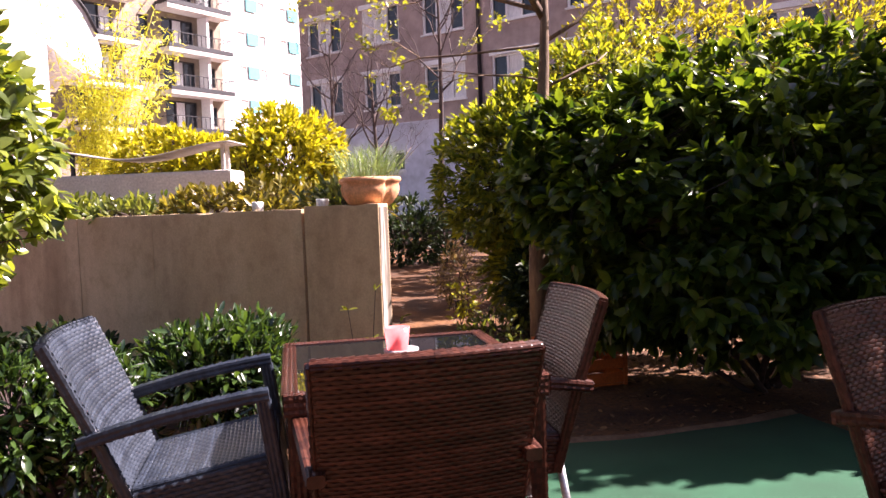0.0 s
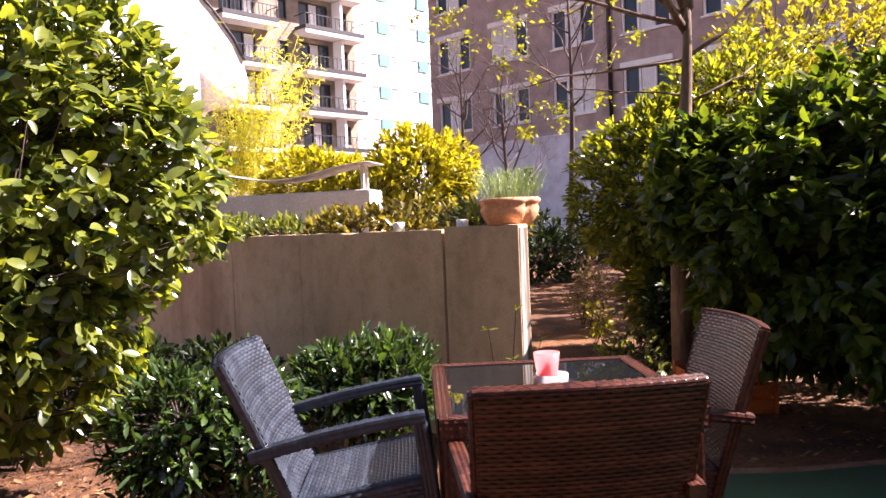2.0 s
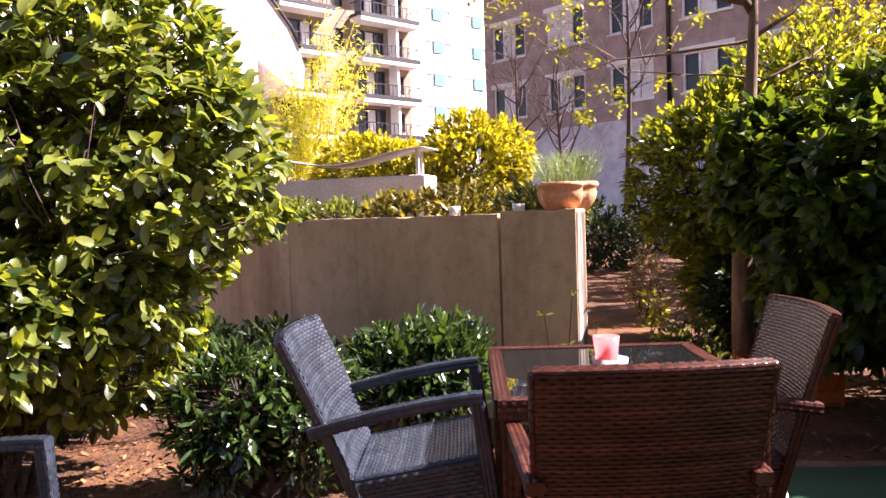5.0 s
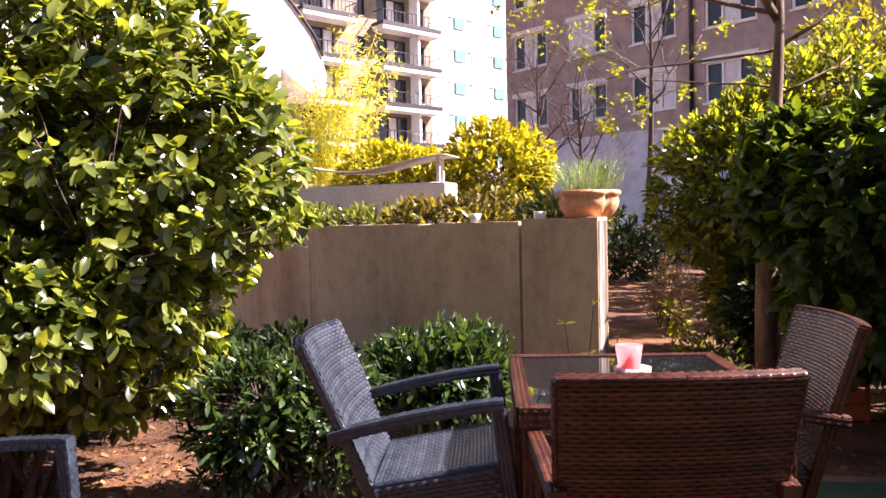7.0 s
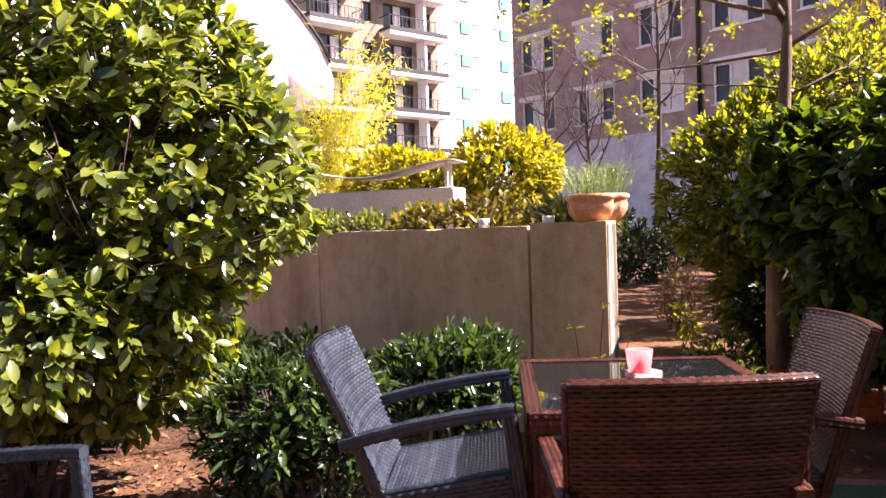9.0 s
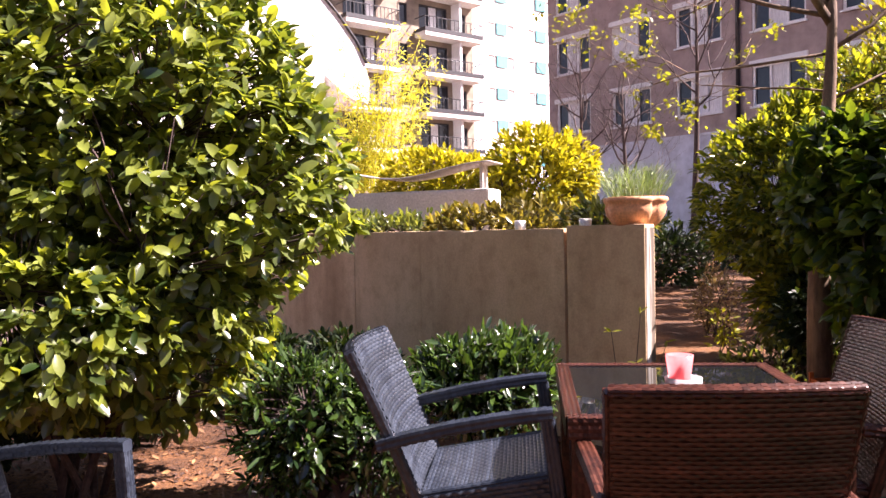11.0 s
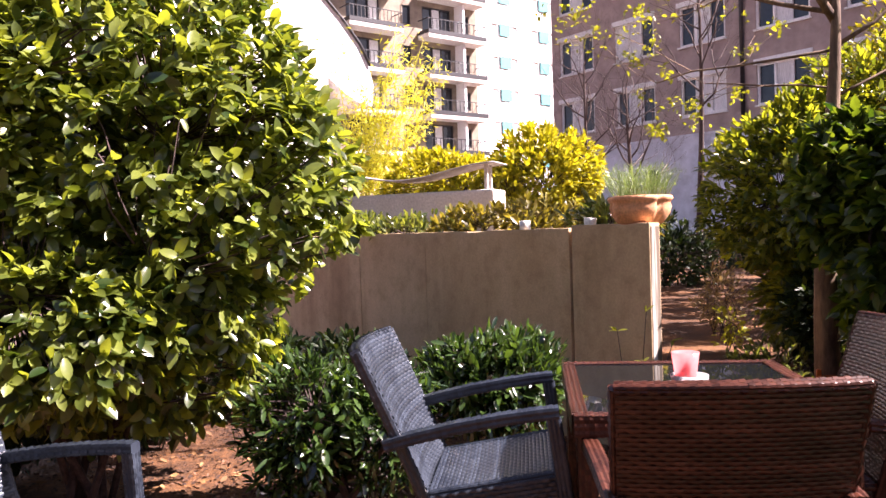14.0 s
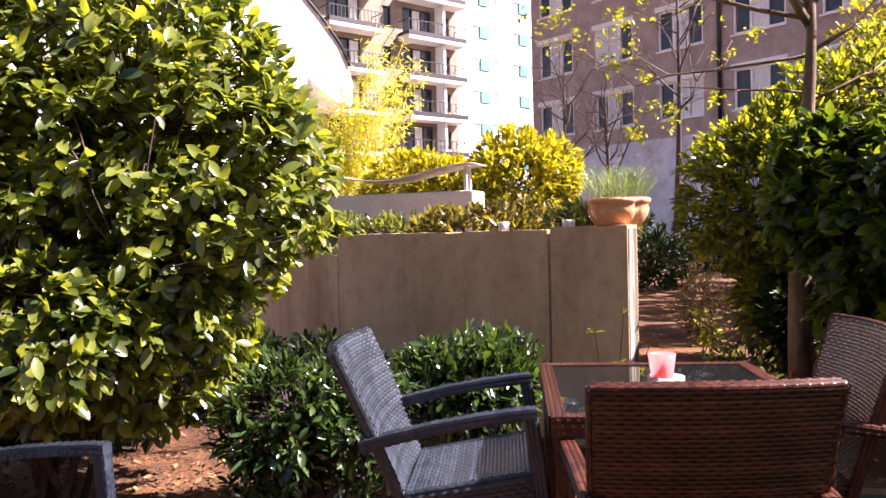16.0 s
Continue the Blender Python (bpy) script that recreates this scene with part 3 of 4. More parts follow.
def white_block():
    """The far white block at the end of the street."""
    ob = thing("white_building", "bright white apartment block with teal sun blinds", "building",
               frame_of((-16.0, 86.0), (0.755, 0.656, 0), (0.656, -0.755, 0)))
    L, H = 36.0, 44.0
    holes, kinds = [], []
    rng = random.Random(9)
    for r in range(9):
        z = 5.2 + 4.2 * r
        for c in range(5):
            a = 0.8 + 7.2 * c
            holes.append((a, a + 4.6, z, z + 1.7))
            kinds.append(rng.random())
    part("wall", facade_mesh(L, H, -0.3, holes, 0.2), M["white_wall"], ob)
    box_part("core", (0, 0.4, -0.3), (L, 12, H), M["white_wall"], ob)
    for (a, b, za, zb), k in zip(holes, kinds):
        w = window(ob, a, b, za, zb, panes=4, curtain=((0, 1, 2, 3) if k < 0.85 else (0, 1, 3)), box_top=False, sill=False)
        box_part("sun_blind", (a + 1.5, -0.10, za + 0.25), (a + 3.3, -0.03, zb + 0.05), M["teal"], w, "teal sun blind")


white_block()


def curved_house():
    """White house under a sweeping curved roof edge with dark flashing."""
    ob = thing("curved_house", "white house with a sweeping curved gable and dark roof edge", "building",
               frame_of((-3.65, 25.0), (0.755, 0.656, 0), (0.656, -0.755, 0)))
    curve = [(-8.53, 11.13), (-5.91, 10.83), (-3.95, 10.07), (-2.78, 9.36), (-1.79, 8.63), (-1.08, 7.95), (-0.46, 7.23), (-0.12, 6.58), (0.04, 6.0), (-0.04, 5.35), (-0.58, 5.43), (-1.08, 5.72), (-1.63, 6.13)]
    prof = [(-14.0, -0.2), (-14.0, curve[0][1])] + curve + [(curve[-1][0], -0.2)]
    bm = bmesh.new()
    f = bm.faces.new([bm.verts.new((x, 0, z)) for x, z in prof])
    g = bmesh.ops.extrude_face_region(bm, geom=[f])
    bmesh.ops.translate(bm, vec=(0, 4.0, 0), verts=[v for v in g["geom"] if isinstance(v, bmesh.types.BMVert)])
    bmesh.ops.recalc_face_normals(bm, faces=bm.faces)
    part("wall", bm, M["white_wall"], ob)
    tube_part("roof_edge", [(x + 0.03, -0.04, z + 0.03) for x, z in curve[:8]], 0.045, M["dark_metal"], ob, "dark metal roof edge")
    box_part("pilaster", (-4.6, -0.3, -0.2), (-4.1, 0.0, 6.6), M["white_wall"], ob)
    box_part("window", (-6.4, -0.03, 4.4), (-5.2, 0.0, 6.2), M["window_glass"], ob)


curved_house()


# ---------------- garden furniture ----------------
def weave_panel(surf, rows, cols, r=0.0032, sub=2, lift=0.0022, both=True, off=0.006):
    """Flat strands woven over upright stakes. surf(u, v) gives the place and the outward way, u across and v up."""
    verts, faces = [], []
    n = cols * sub + 1
    for side in ((1, -1) if both else (1,)):
        for j in range(rows):
            v = (j + 0.5) / rows
            half = 0.50 / rows
            start = len(verts)
            for i in range(n):
                u = i / (n - 1)
                wave = math.cos(math.pi * (u * cols + j)) * side
                for dv, h in ((-half, -0.05), (0.0, 0.75), (half, -0.05)):
                    p, o = surf(u, v + dv)
                    q = p + o * side * (off + 0.0025 + lift * wave + r * h)
                    verts.append(tuple(q))
            for i in range(n - 1):
                for k in range(2):
                    a = start + i * 3 + k
                    faces.append((a, a + 3, a + 4, a + 1) if side > 0 else (a, a + 1, a + 4, a + 3))
    return verts, faces


def strap_data(points, wide, high, side, pitch=0.013):
    """A squarish rail braided with flat strand: small humped tiles, over and under in turn, on a core."""
    verts, faces = [], []
    pts = [Vector(p) for p in points]
    lens = [0.0]
    for a, b in zip(pts, pts[1:]):
        lens.append(lens[-1] + (b - a).length)
    n = max(3, int(lens[-1] / pitch))
    side = Vector(side).normalized()

    def at(d):
        d = min(max(d, 0.0), lens[-1])
        k = max(q for q in range(len(lens) - 1) if lens[q] <= d + 1e-9)
        p = pts[k].lerp(pts[k + 1], min((d - lens[k]) / max(lens[k + 1] - lens[k], 1e-9), 1))
        way = (pts[k + 1] - pts[k]).normalized()
        sd = (side - way * side.dot(way)).normalized()
        return p, sd, sd.cross(way)
    # core
    m = 8
    ring = [(-1, -0.7), (-1, 0.7), (-0.7, 1), (0.7, 1), (1, 0.7), (1, -0.7), (0.7, -1), (-0.7, -1)]
    for i in range(n + 1):
        p, sd, up = at(lens[-1] * i / n)
        verts += [tuple(p + sd * u * wide / 2 + up * v * high / 2) for u, v in ring]
    for i in range(n):
        for q in range(m):
            a = i * m
            faces.append((a + q, a + (q + 1) % m, a + m + (q + 1) % m, a + m + q))
    faces += [tuple(reversed(range(m))), tuple(n * m + q for q in range(m))]
    # strand tiles on the four faces
    step = lens[-1] / n
    for f in range(4):
        across, reach = (wide, high) if f % 2 == 0 else (high, wide)
        cells = 3 if across > 0.03 else 2
        for i in range(n):
            for c in range(cells):
                lift = 0.0022 if (i + c + f) % 2 else 0.0008
                a, b = -0.5 + c / cells, -0.5 + (c + 1) / cells
                q = len(verts)
                for u, hump in ((a, -0.001), ((a + b) / 2, 0.0012), (b, -0.001)):
                    for d, dip in ((i * step + 0.0006, -0.0008), ((i + 1) * step - 0.0006, 0.0004)):
                        p, sd, up = at(d)
                        h = reach / 2 + lift + hump + dip
                        w = u * across
                        if f % 2 == 0:
                            verts.append(tuple(p + sd * w + up * h * (1 if f == 0 else -1)))
                        else:
                            verts.append(tuple(p + up * w + sd * h * (1 if f == 1 else -1)))
                faces += [(q, q + 1, q + 3, q + 2), (q + 2, q + 3, q + 5, q + 4)]
    return verts, faces


def strap_part(name, points, wide, high, side, mat, parent, pitch=0.013):
    return mesh_part(name, *strap_data(points, wide, high, side, pitch), mat, parent, smooth=False)


def woven_slab(name, surf, nu, nv, rows, cols, thick, mat, parent, both=True):
    """A curved slab with strands woven over its faces."""
    verts, faces = [], []
    for side in (1, -1):
        for j in range(nv + 1):
            for i in range(nu + 1):
                p, o = surf(i / nu, j / nv)
                verts.append(tuple(p + o * side * thick / 2))
    k, m = (nu + 1) * (nv + 1), nu + 1
    for j in range(nv):
        for i in range(nu):
            a = j * m + i
            faces += [(a, a + 1, a + m + 1, a + m), (k + a, k + a + m, k + a + m + 1, k + a + 1)]
    for i in range(nu):
        for a in (i, nv * m + i):
            faces.append((a, a + 1, k + a + 1, k + a))
    for j in range(nv):
        for a in (j * m, j * m + nu):
            faces.append((a, a + m, k + a + m, k + a))
    slab = mesh_part(name, verts, faces, mat, parent)
    tagged(mesh_part("weave", *weave_panel(surf, rows, cols, 0.0028, 2, 0.0024, both, thick / 2), mat, slab, smooth=True), kind="stuff")
    return slab


def wicker_chair(m, mat, label, group="chairs round the table"):
    """Armchair of woven plastic strand; faces local +y."""
    ob = thing("wicker_armchair", label, "chair", m, group)
    lean = Vector((0, 0.966, 0.259))

    def back_at(u, v):
        c = 1 - 4 * (u - 0.5) ** 2
        x = (u - 0.5) * 2 * (0.224 + 0.021 * v)
        z = 0.40 + 0.480 * v + 0.004 * c * v ** 3
        y = -0.160 - 0.118 * v - 0.016 * v * v - (0.012 + 0.022 * v) * c
        return Vector((x, y, z)), lean

    def seat_at(u, v):
        return Vector(((u - 0.5) * 0.41, -0.17 + 0.36 * v, 0.474 + 0.012 * v - 0.010 * math.sin(math.pi * u) * math.sin(math.pi * v))), Vector((0, 0, 1))

    def skirt_at(side):
        return lambda u, v: (Vector((side * 0.214, -0.165 + 0.345 * u, 0.372 + (0.104 + 0.010 * u) * v)), Vector((side, 0, 0)))

    def front_at(u, v):
        return Vector(((u - 0.5) * 0.42, 0.192, 0.372 + 0.108 * v)), Vector((0, 1, 0))
    woven_slab("backrest", back_at, 10, 10, 48, 27, 0.022, mat, ob)
    woven_slab("seat", seat_at, 8, 6, 32, 26, 0.012, mat, ob)
    for side in (-1, 1):
        woven_slab("skirt", skirt_at(side), 4, 2, 9, 22, 0.012, mat, ob, False)
    woven_slab("seat_front", front_at, 4, 2, 10, 26, 0.012, mat, ob, False)
    for u in (0, 1):
        strap_part("back_rail", [back_at(u, v)[0] for v in np.linspace(-0.05, 1, 10)], 0.017, 0.026, (1, 0, 0), mat, ob)
    strap_part("top_rail", [back_at(u, 1)[0] for u in np.linspace(0, 1, 11)], 0.016, 0.026, (0, 0.26, -0.97), mat, ob)
    for side in (-1, 1):
        x = side * 0.240
        arm = [(x, -0.258, 0.630), (x, -0.17, 0.641), (x, -0.06, 0.651), (x, 0.06, 0.656), (x, 0.15, 0.656), (x, 0.204, 0.654)]
        strap_part("armrest", arm, 0.038, 0.029, (1, 0, 0), mat, ob)
        lg = strap_part("front_leg", [(x, 0.188, 0.365), (x, 0.188, 0.641)], 0.034, 0.033, (1, 0, 0), mat, ob)
        tube_part("leg_foot", [(x, 0.186, -0.012), (x, 0.186, 0.37)], 0.0125, M["aluminium"], lg, "bare aluminium tube leg")
        tube_part("rear_leg", [(side * 0.205, -0.245, -0.012), (side * 0.205, -0.165, 0.42)], 0.0125, M["aluminium"], ob, "bare aluminium tube leg")
        strap_part("seat_edge", [(side * 0.208, -0.165, 0.478), (side * 0.208, 0.19, 0.490)], 0.018, 0.014, (1, 0, 0), mat, ob)
    return ob


BROWN_CHAIR = "dark brown woven plastic armchair "
dark_chair = wicker_chair(pose(0.0415, 2.22, 0.065, 7.6, 0, -92.7), M["dark_rattan"], "anthracite woven plastic armchair tipped back on the mulch, seat sunlit")
front_chair = wicker_chair(pose(0.458, 1.822, 0.012, 0, 0, 0.7), M["brown_rattan"], BROWN_CHAIR + "drawn up to the wicker table")
right_chair = copy_thing(front_chair, pose(0.824, 2.317, 0.030, 1.1, 0, 84.5))
tagged(right_chair, BROWN_CHAIR + "at the edge of the green carpet")
fourth_chair = copy_thing(front_chair, pose(1.78, 1.342, 0.026, 1.5, 0, -165.7))
tagged(fourth_chair, BROWN_CHAIR + "standing apart on the green carpet")
left_chair = copy_thing(dark_chair, pose(-1.174, 1.771, 0.0, 3.4, 0, -100.8))
tagged(left_chair, "anthracite woven plastic armchair on the mulch beside the shrubs")


def table():
    ob = thing("wicker_table", "square brown wicker table with a dark glass top", "table", pose(0.548, 2.298, 0, 0, 0, -3.5))
    hx, hy, t, z = 0.350, 0.392, 0.039, 0.74
    mat = M["brown_rattan"]
    box_part("table_glass", (-hx + t, -hy + t, z - 0.012), (hx - t, hy - t, z - 0.003), M["table_glass"], ob, "dark tinted glass top", 0.002)
    box_part("under_panel", (-hx + t, -hy + t, z - 0.04), (hx - t, hy - t, z - 0.014), mat, ob)
    for k in range(4):
        m = pose(0, 0, 0, 0, 0, 90 * k)
        a, b = (hx, hy) if k % 2 == 0 else (hy, hx)      # half length of this side, and its distance from the middle
        bm = bmesh.new()
        box(bm, (-a + (0.004 if k % 2 == 0 else t + 0.001), -b, z - 0.055), (a - (0.004 if k % 2 == 0 else t + 0.001), -b + t, z), 0.006)
        bmesh.ops.transform(bm, matrix=m, verts=bm.verts)
        fr = part("frame_side", bm, mat, ob)
        # two rows of strand woven round the frame, over and under in turn
        verts, faces = [], []
        n = int(2 * a / 0.0125)
        for i in range(n):
            x = -a + 0.010 + (2 * a - 0.020) * i / (n - 1)
            for row, (ya, yb) in enumerate(((-b - 0.002, -b + t * 0.33), (-b + t * 0.33, -b + t * 0.67), (-b + t * 0.67, -b + t + 0.001))):
                e = 0.0022 if (i + row) % 2 else 0.0004
                q = len(verts)
                for y, dz in ((ya, 0.0), ((ya + yb) / 2, 0.0022), (yb, 0.0)):
                    verts += [(x - 0.0055, y, z + e + dz * 0.5), (x + 0.0055, y, z + e + dz)]
                faces += [(q, q + 1, q + 3, q + 2), (q + 2, q + 3, q + 5, q + 4)]
            for row in range(3):
                za, zb = z - 0.018 * row, z - 0.018 * (row + 1)
                e = 0.0024 if (i + row) % 2 else 0.0006
                q = len(verts)
                for zz, dy in ((za, 0.0), ((za + zb) / 2, 0.0022), (zb, 0.0)):
                    verts += [(x - 0.0055, -b - e - dy, zz), (x + 0.0055, -b - e - dy * 0.5, zz)]
                faces += [(q, q + 2, q + 3, q + 1), (q + 2, q + 4, q + 5, q + 3)]
        verts = [tuple(m @ Vector(v)) for v in verts]
        tagged(mesh_part("winding", verts, faces, mat, fr), kind="stuff")
        lx, ly = (hx - 0.035) * (1 if k in (0, 1) else -1), (hy - 0.035) * (1 if k in (1, 2) else -1)
        strap_part("leg", [(lx, ly, -0.01), (lx, ly, z - 0.052)], 0.046, 0.046, (1, 0, 0), mat, ob, 0.014)
    return ob


table()


def candle_glass():
    dish = thing("glass_dish", "clear glass dish under the candle glass on the table", "dish", pose(0.553, 2.288, 0.7395))
    prof = [(0.0, 0.0), (0.045, 0.0), (0.052, 0.004), (0.054, 0.03), (0.049, 0.031), (0.046, 0.010), (0.0, 0.008)]
    v, f = lathe_data(prof, 40)
    mesh_part("bowl", v, f, M["clear_glass"], dish, smooth=True)
    g = thing("candle_glass", "pink frosted tea-light glass standing in a glass dish", "candle holder", pose(0.541, 2.283, 0.7485))
    prof = [(0.0, 0.001), (0.026, 0.001), (0.029, 0.006), (0.040, 0.088), (0.0375, 0.088), (0.027, 0.012), (0.0, 0.010)]
    v, f = lathe_data(prof, 40)
    mesh_part("glass", v, f, M["pink_glass"], g, smooth=True)
    v, f = lathe_data([(0.0, 0.012), (0.0225, 0.0125), (0.0225, 0.026), (0.0, 0.028)], 32)
    mesh_part("candle", v, f, M["wax"], g, smooth=True)


candle_glass()


# ---------------- on and behind the wall ----------------
def flower_pot():
    p = WALL_END - U * 0.17 + N * 0.135
    ob = thing("flower_pot", "wide weathered terracotta bowl on the end of the wall", "flower pot", pose(p.x, p.y, 1.205, 0, 0, 3))

    def lobes(w, z):
        return 0.82 + 0.21 * abs(math.cos(1.5 * w)) ** 0.4
    prof = [(0.0, 0.01), (0.095, 0.0), (0.125, 0.02), (0.158, 0.07), (0.166, 0.105), (0.160, 0.128), (0.168, 0.135), (0.176, 0.148), (0.172, 0.163), (0.160, 0.166), (0.148, 0.155), (0.14, 0.13), (0.0, 0.13)]
    v, f = lathe_data(prof, 48, lobes)
    mesh_part("bowl", v, f, M["terracotta"], ob, smooth=True)
    v, f = lathe_data([(0.143, 0.134), (0.07, 0.142), (0.0, 0.146)], 24)
    mesh_part("soil", v, f, M["bed_soil"], ob, smooth=True)
    # fine upright stalks
    rng = np.random.default_rng(5)
    n = 420
    a, r = rng.uniform(0, 2 * math.pi, n), 0.14 * np.sqrt(rng.uniform(0, 1, n))
    pos = np.stack([r * np.cos(a), r * np.sin(a), np.full(n, 0.14)], 1)
    out = np.stack([np.cos(a) * r * 3.2, np.sin(a) * r * 3.2, np.full(n, 1.0)], 1)
    out /= np.linalg.norm(out, axis=1)[:, None]
    fr = leaf_frames(pos, out, rng, 0.0, 0.25)
    plant = thing("potted_grass", "feathery grey-green plant growing in the terracotta bowl", "plant", pose(p.x, p.y, 1.205))
    leaf_cloud("stalks", pos, fr, rng.uniform(0.09, 0.24, n), leaf_shape(0.016, 0.02, 0.25, 3), M["grass_leaf"], plant)
    k = rng.integers(0, n, 900)
    t = rng.uniform(0.05, 0.19, 900)
    p2 = pos[k] + fr[k][:, :, 0] * t[:, None]
    fr2 = leaf_frames(p2, fr[k][:, :, 0], rng, 0.3, 1.0)
    leaf_cloud("foliage", p2, fr2, rng.uniform(0.015, 0.04, 900), SLIM, M["grass_leaf"], plant)


flower_pot()


def wall_cup(s, back):
    p = WALL_END - U * s + N * back
    ob = thing("candle_cup", "small white candle cup on top of the concrete wall", "candle holder", pose(p.x, p.y, 1.203), "cups on the wall")
    v, f = lathe_data([(0.0, 0.0), (0.030, 0.0), (0.034, 0.008), (0.036, 0.058), (0.032, 0.060), (0.030, 0.02), (0.0, 0.018)], 24)
    mesh_part("cup", v, f, M["white_glazed"], ob, smooth=True)


wall_cup(0.98, 0.045)
wall_cup(0.45, 0.05)


def trough():
    """Long pale concrete trough with a wavy sheet roof on short posts."""
    ob = thing("covered_trough", "pale concrete trough under a curved grey sheet cover", "garden structure",
               frame_of((0.03, 7.68), (-0.944, 0.33, 0), (-0.33, -0.944, 0)))
    box_part("body", (0.0, 0.0, 1.1), (3.0, 0.40, 1.62), M["box_stone"], ob, bevel=0.025)
    for x, y in ((0.09, 0.06), (0.12, 0.27), (1.60, 0.06)):
        zt = 1.822 + 0.065 * math.cos(math.pi * x)
        box_part("post", (x - 0.016, y - 0.016, 1.615), (x + 0.016, y + 0.016, zt), M["box_stone"] if x < 1 else M["dark_metal"], ob)
    verts, faces = [], []
    n = 48
    for i in range(n + 1):
        x = -0.02 + 2.6 * i / n
        z = 1.825 + 0.065 * math.cos(math.pi * min(x, 1.85))
        for y in (-0.03, 0.41):
            verts.append((x, y, z))
    for i in range(n):
        faces.append((2 * i, 2 * i + 2, 2 * i + 3, 2 * i + 1))
    ob2 = mesh_part("roof_sheet", verts, faces, M["lid"], ob, "curved weathered grey sheet", smooth=True)
    sol = ob2.modifiers.new("thickness", "SOLIDIFY")
    sol.thickness = 0.014


trough()

# ---------------- shrubs and trees ----------------
bush("laurel_bush", "tall dense cherry laurel bush with glossy green leaves", "bush",
     [((-1.92, 3.6, 1.5), (1.26, 0.80, 1.15), 0.60), ((-1.42, 3.5, 1.12), (0.36, 0.42, 0.38), 0.07), ((-2.75, 3.1, 1.5), (1.0, 0.75, 1.4), 0.38), ((-1.80, 3.0, 0.88), (0.55, 0.35, 0.36), 0.1), ((-1.95, 3.9, 1.7), (0.45, 0.35, 0.4), 0.05)],
     (-1.95, 3.5, 0), M["laurel"], OVATE, (0.065, 0.108), 9, 4200, 11, 8, 290, M["laurel_single"], near=(-1.0, 2.7, 1.2),
     thin=[((-1.2, 3.6, 1.55), (0.26, 1.0, 0.18), 0.3), ((-0.72, 3.6, 0.72), (0.42, 1.4, 0.42), 1.0)], lift=0.0, floor_z=0.06, face=1.1, spread=1.2)
bush("low_laurel", "low laurel shrub with glossy dark green leaves in the mulch", "shrub",
     [((-0.84, 3.36, 0.36), (0.28, 0.28, 0.30), 0.6), ((-0.53, 3.47, 0.37), (0.25, 0.27, 0.29), 0.4)],
     (-0.74, 3.4, 0), M["low_laurel"], BLADE, (0.042, 0.085), 9, 640, 12, 7, 160, M["low_single"], near=(-0.6, 2.8, 0.6), group="low shrubs before the wall", lift=1.3)
bush("low_laurel", "low laurel shrub with bright green tips before the concrete wall", "shrub",
     [((0.0, 3.75, 0.46), (0.35, 0.28, 0.25), 1.0)],
     (0.0, 3.75, 0), M["low_laurel"], BLADE, (0.045, 0.088), 9, 560, 13, 7, 160, M["low_single"], near=(0.0, 3.3, 0.7), group="low shrubs before the wall", lift=1.8)
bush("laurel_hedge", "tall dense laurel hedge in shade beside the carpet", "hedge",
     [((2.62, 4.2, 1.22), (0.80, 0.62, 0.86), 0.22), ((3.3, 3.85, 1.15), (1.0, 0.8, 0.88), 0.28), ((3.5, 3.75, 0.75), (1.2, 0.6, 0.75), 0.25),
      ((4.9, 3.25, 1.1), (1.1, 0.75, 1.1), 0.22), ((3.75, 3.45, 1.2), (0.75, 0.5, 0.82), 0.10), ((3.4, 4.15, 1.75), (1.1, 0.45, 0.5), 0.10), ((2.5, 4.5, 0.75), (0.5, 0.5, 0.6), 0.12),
      # last three masses unseen: two added to shade carpet and chair, one links them
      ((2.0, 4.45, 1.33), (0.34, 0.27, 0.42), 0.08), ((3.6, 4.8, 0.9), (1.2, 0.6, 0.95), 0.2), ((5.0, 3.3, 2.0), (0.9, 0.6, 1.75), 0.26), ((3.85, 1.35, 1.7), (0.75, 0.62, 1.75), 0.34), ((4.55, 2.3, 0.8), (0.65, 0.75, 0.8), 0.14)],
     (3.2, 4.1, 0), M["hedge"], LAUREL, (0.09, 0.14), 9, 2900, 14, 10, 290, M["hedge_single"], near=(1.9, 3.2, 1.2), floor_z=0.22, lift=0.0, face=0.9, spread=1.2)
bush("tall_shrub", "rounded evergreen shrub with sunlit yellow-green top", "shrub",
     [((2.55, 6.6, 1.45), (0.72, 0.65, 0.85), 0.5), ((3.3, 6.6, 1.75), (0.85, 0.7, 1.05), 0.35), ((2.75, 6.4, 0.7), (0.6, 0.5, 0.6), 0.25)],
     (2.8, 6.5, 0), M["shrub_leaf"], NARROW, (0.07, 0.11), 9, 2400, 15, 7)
bush("golden_shrub", "sunlit yellow-green shrub on the raised bed", "shrub",
     [((0.68, 9.6, 1.78), (0.68, 0.6, 0.66), 0.55), ((-0.45, 10.4, 1.8), (0.95, 0.6, 0.50), 0.45)],
     (0.4, 9.7, 1.2), M["yellow_leaf"], NARROW, (0.08, 0.13), 9, 1500, 16, 7, lift=0.8)
bush("golden_shrub", "tall airy shrub with yellow-green leaves behind the hedge", "shrub",
     [((5.3, 8.4, 2.85), (1.5, 0.8, 0.9), 0.6), ((4.3, 8.2, 2.5), (0.8, 0.6, 0.6), 0.4), ((7.4, 8.2, 2.7), (1.3, 0.8, 0.95), 0.5)],
     (5.0, 8.4, 0.1), M["gold_green"], NARROW, (0.06, 0.095), 8, 1300, 17, 7, lift=0.6)
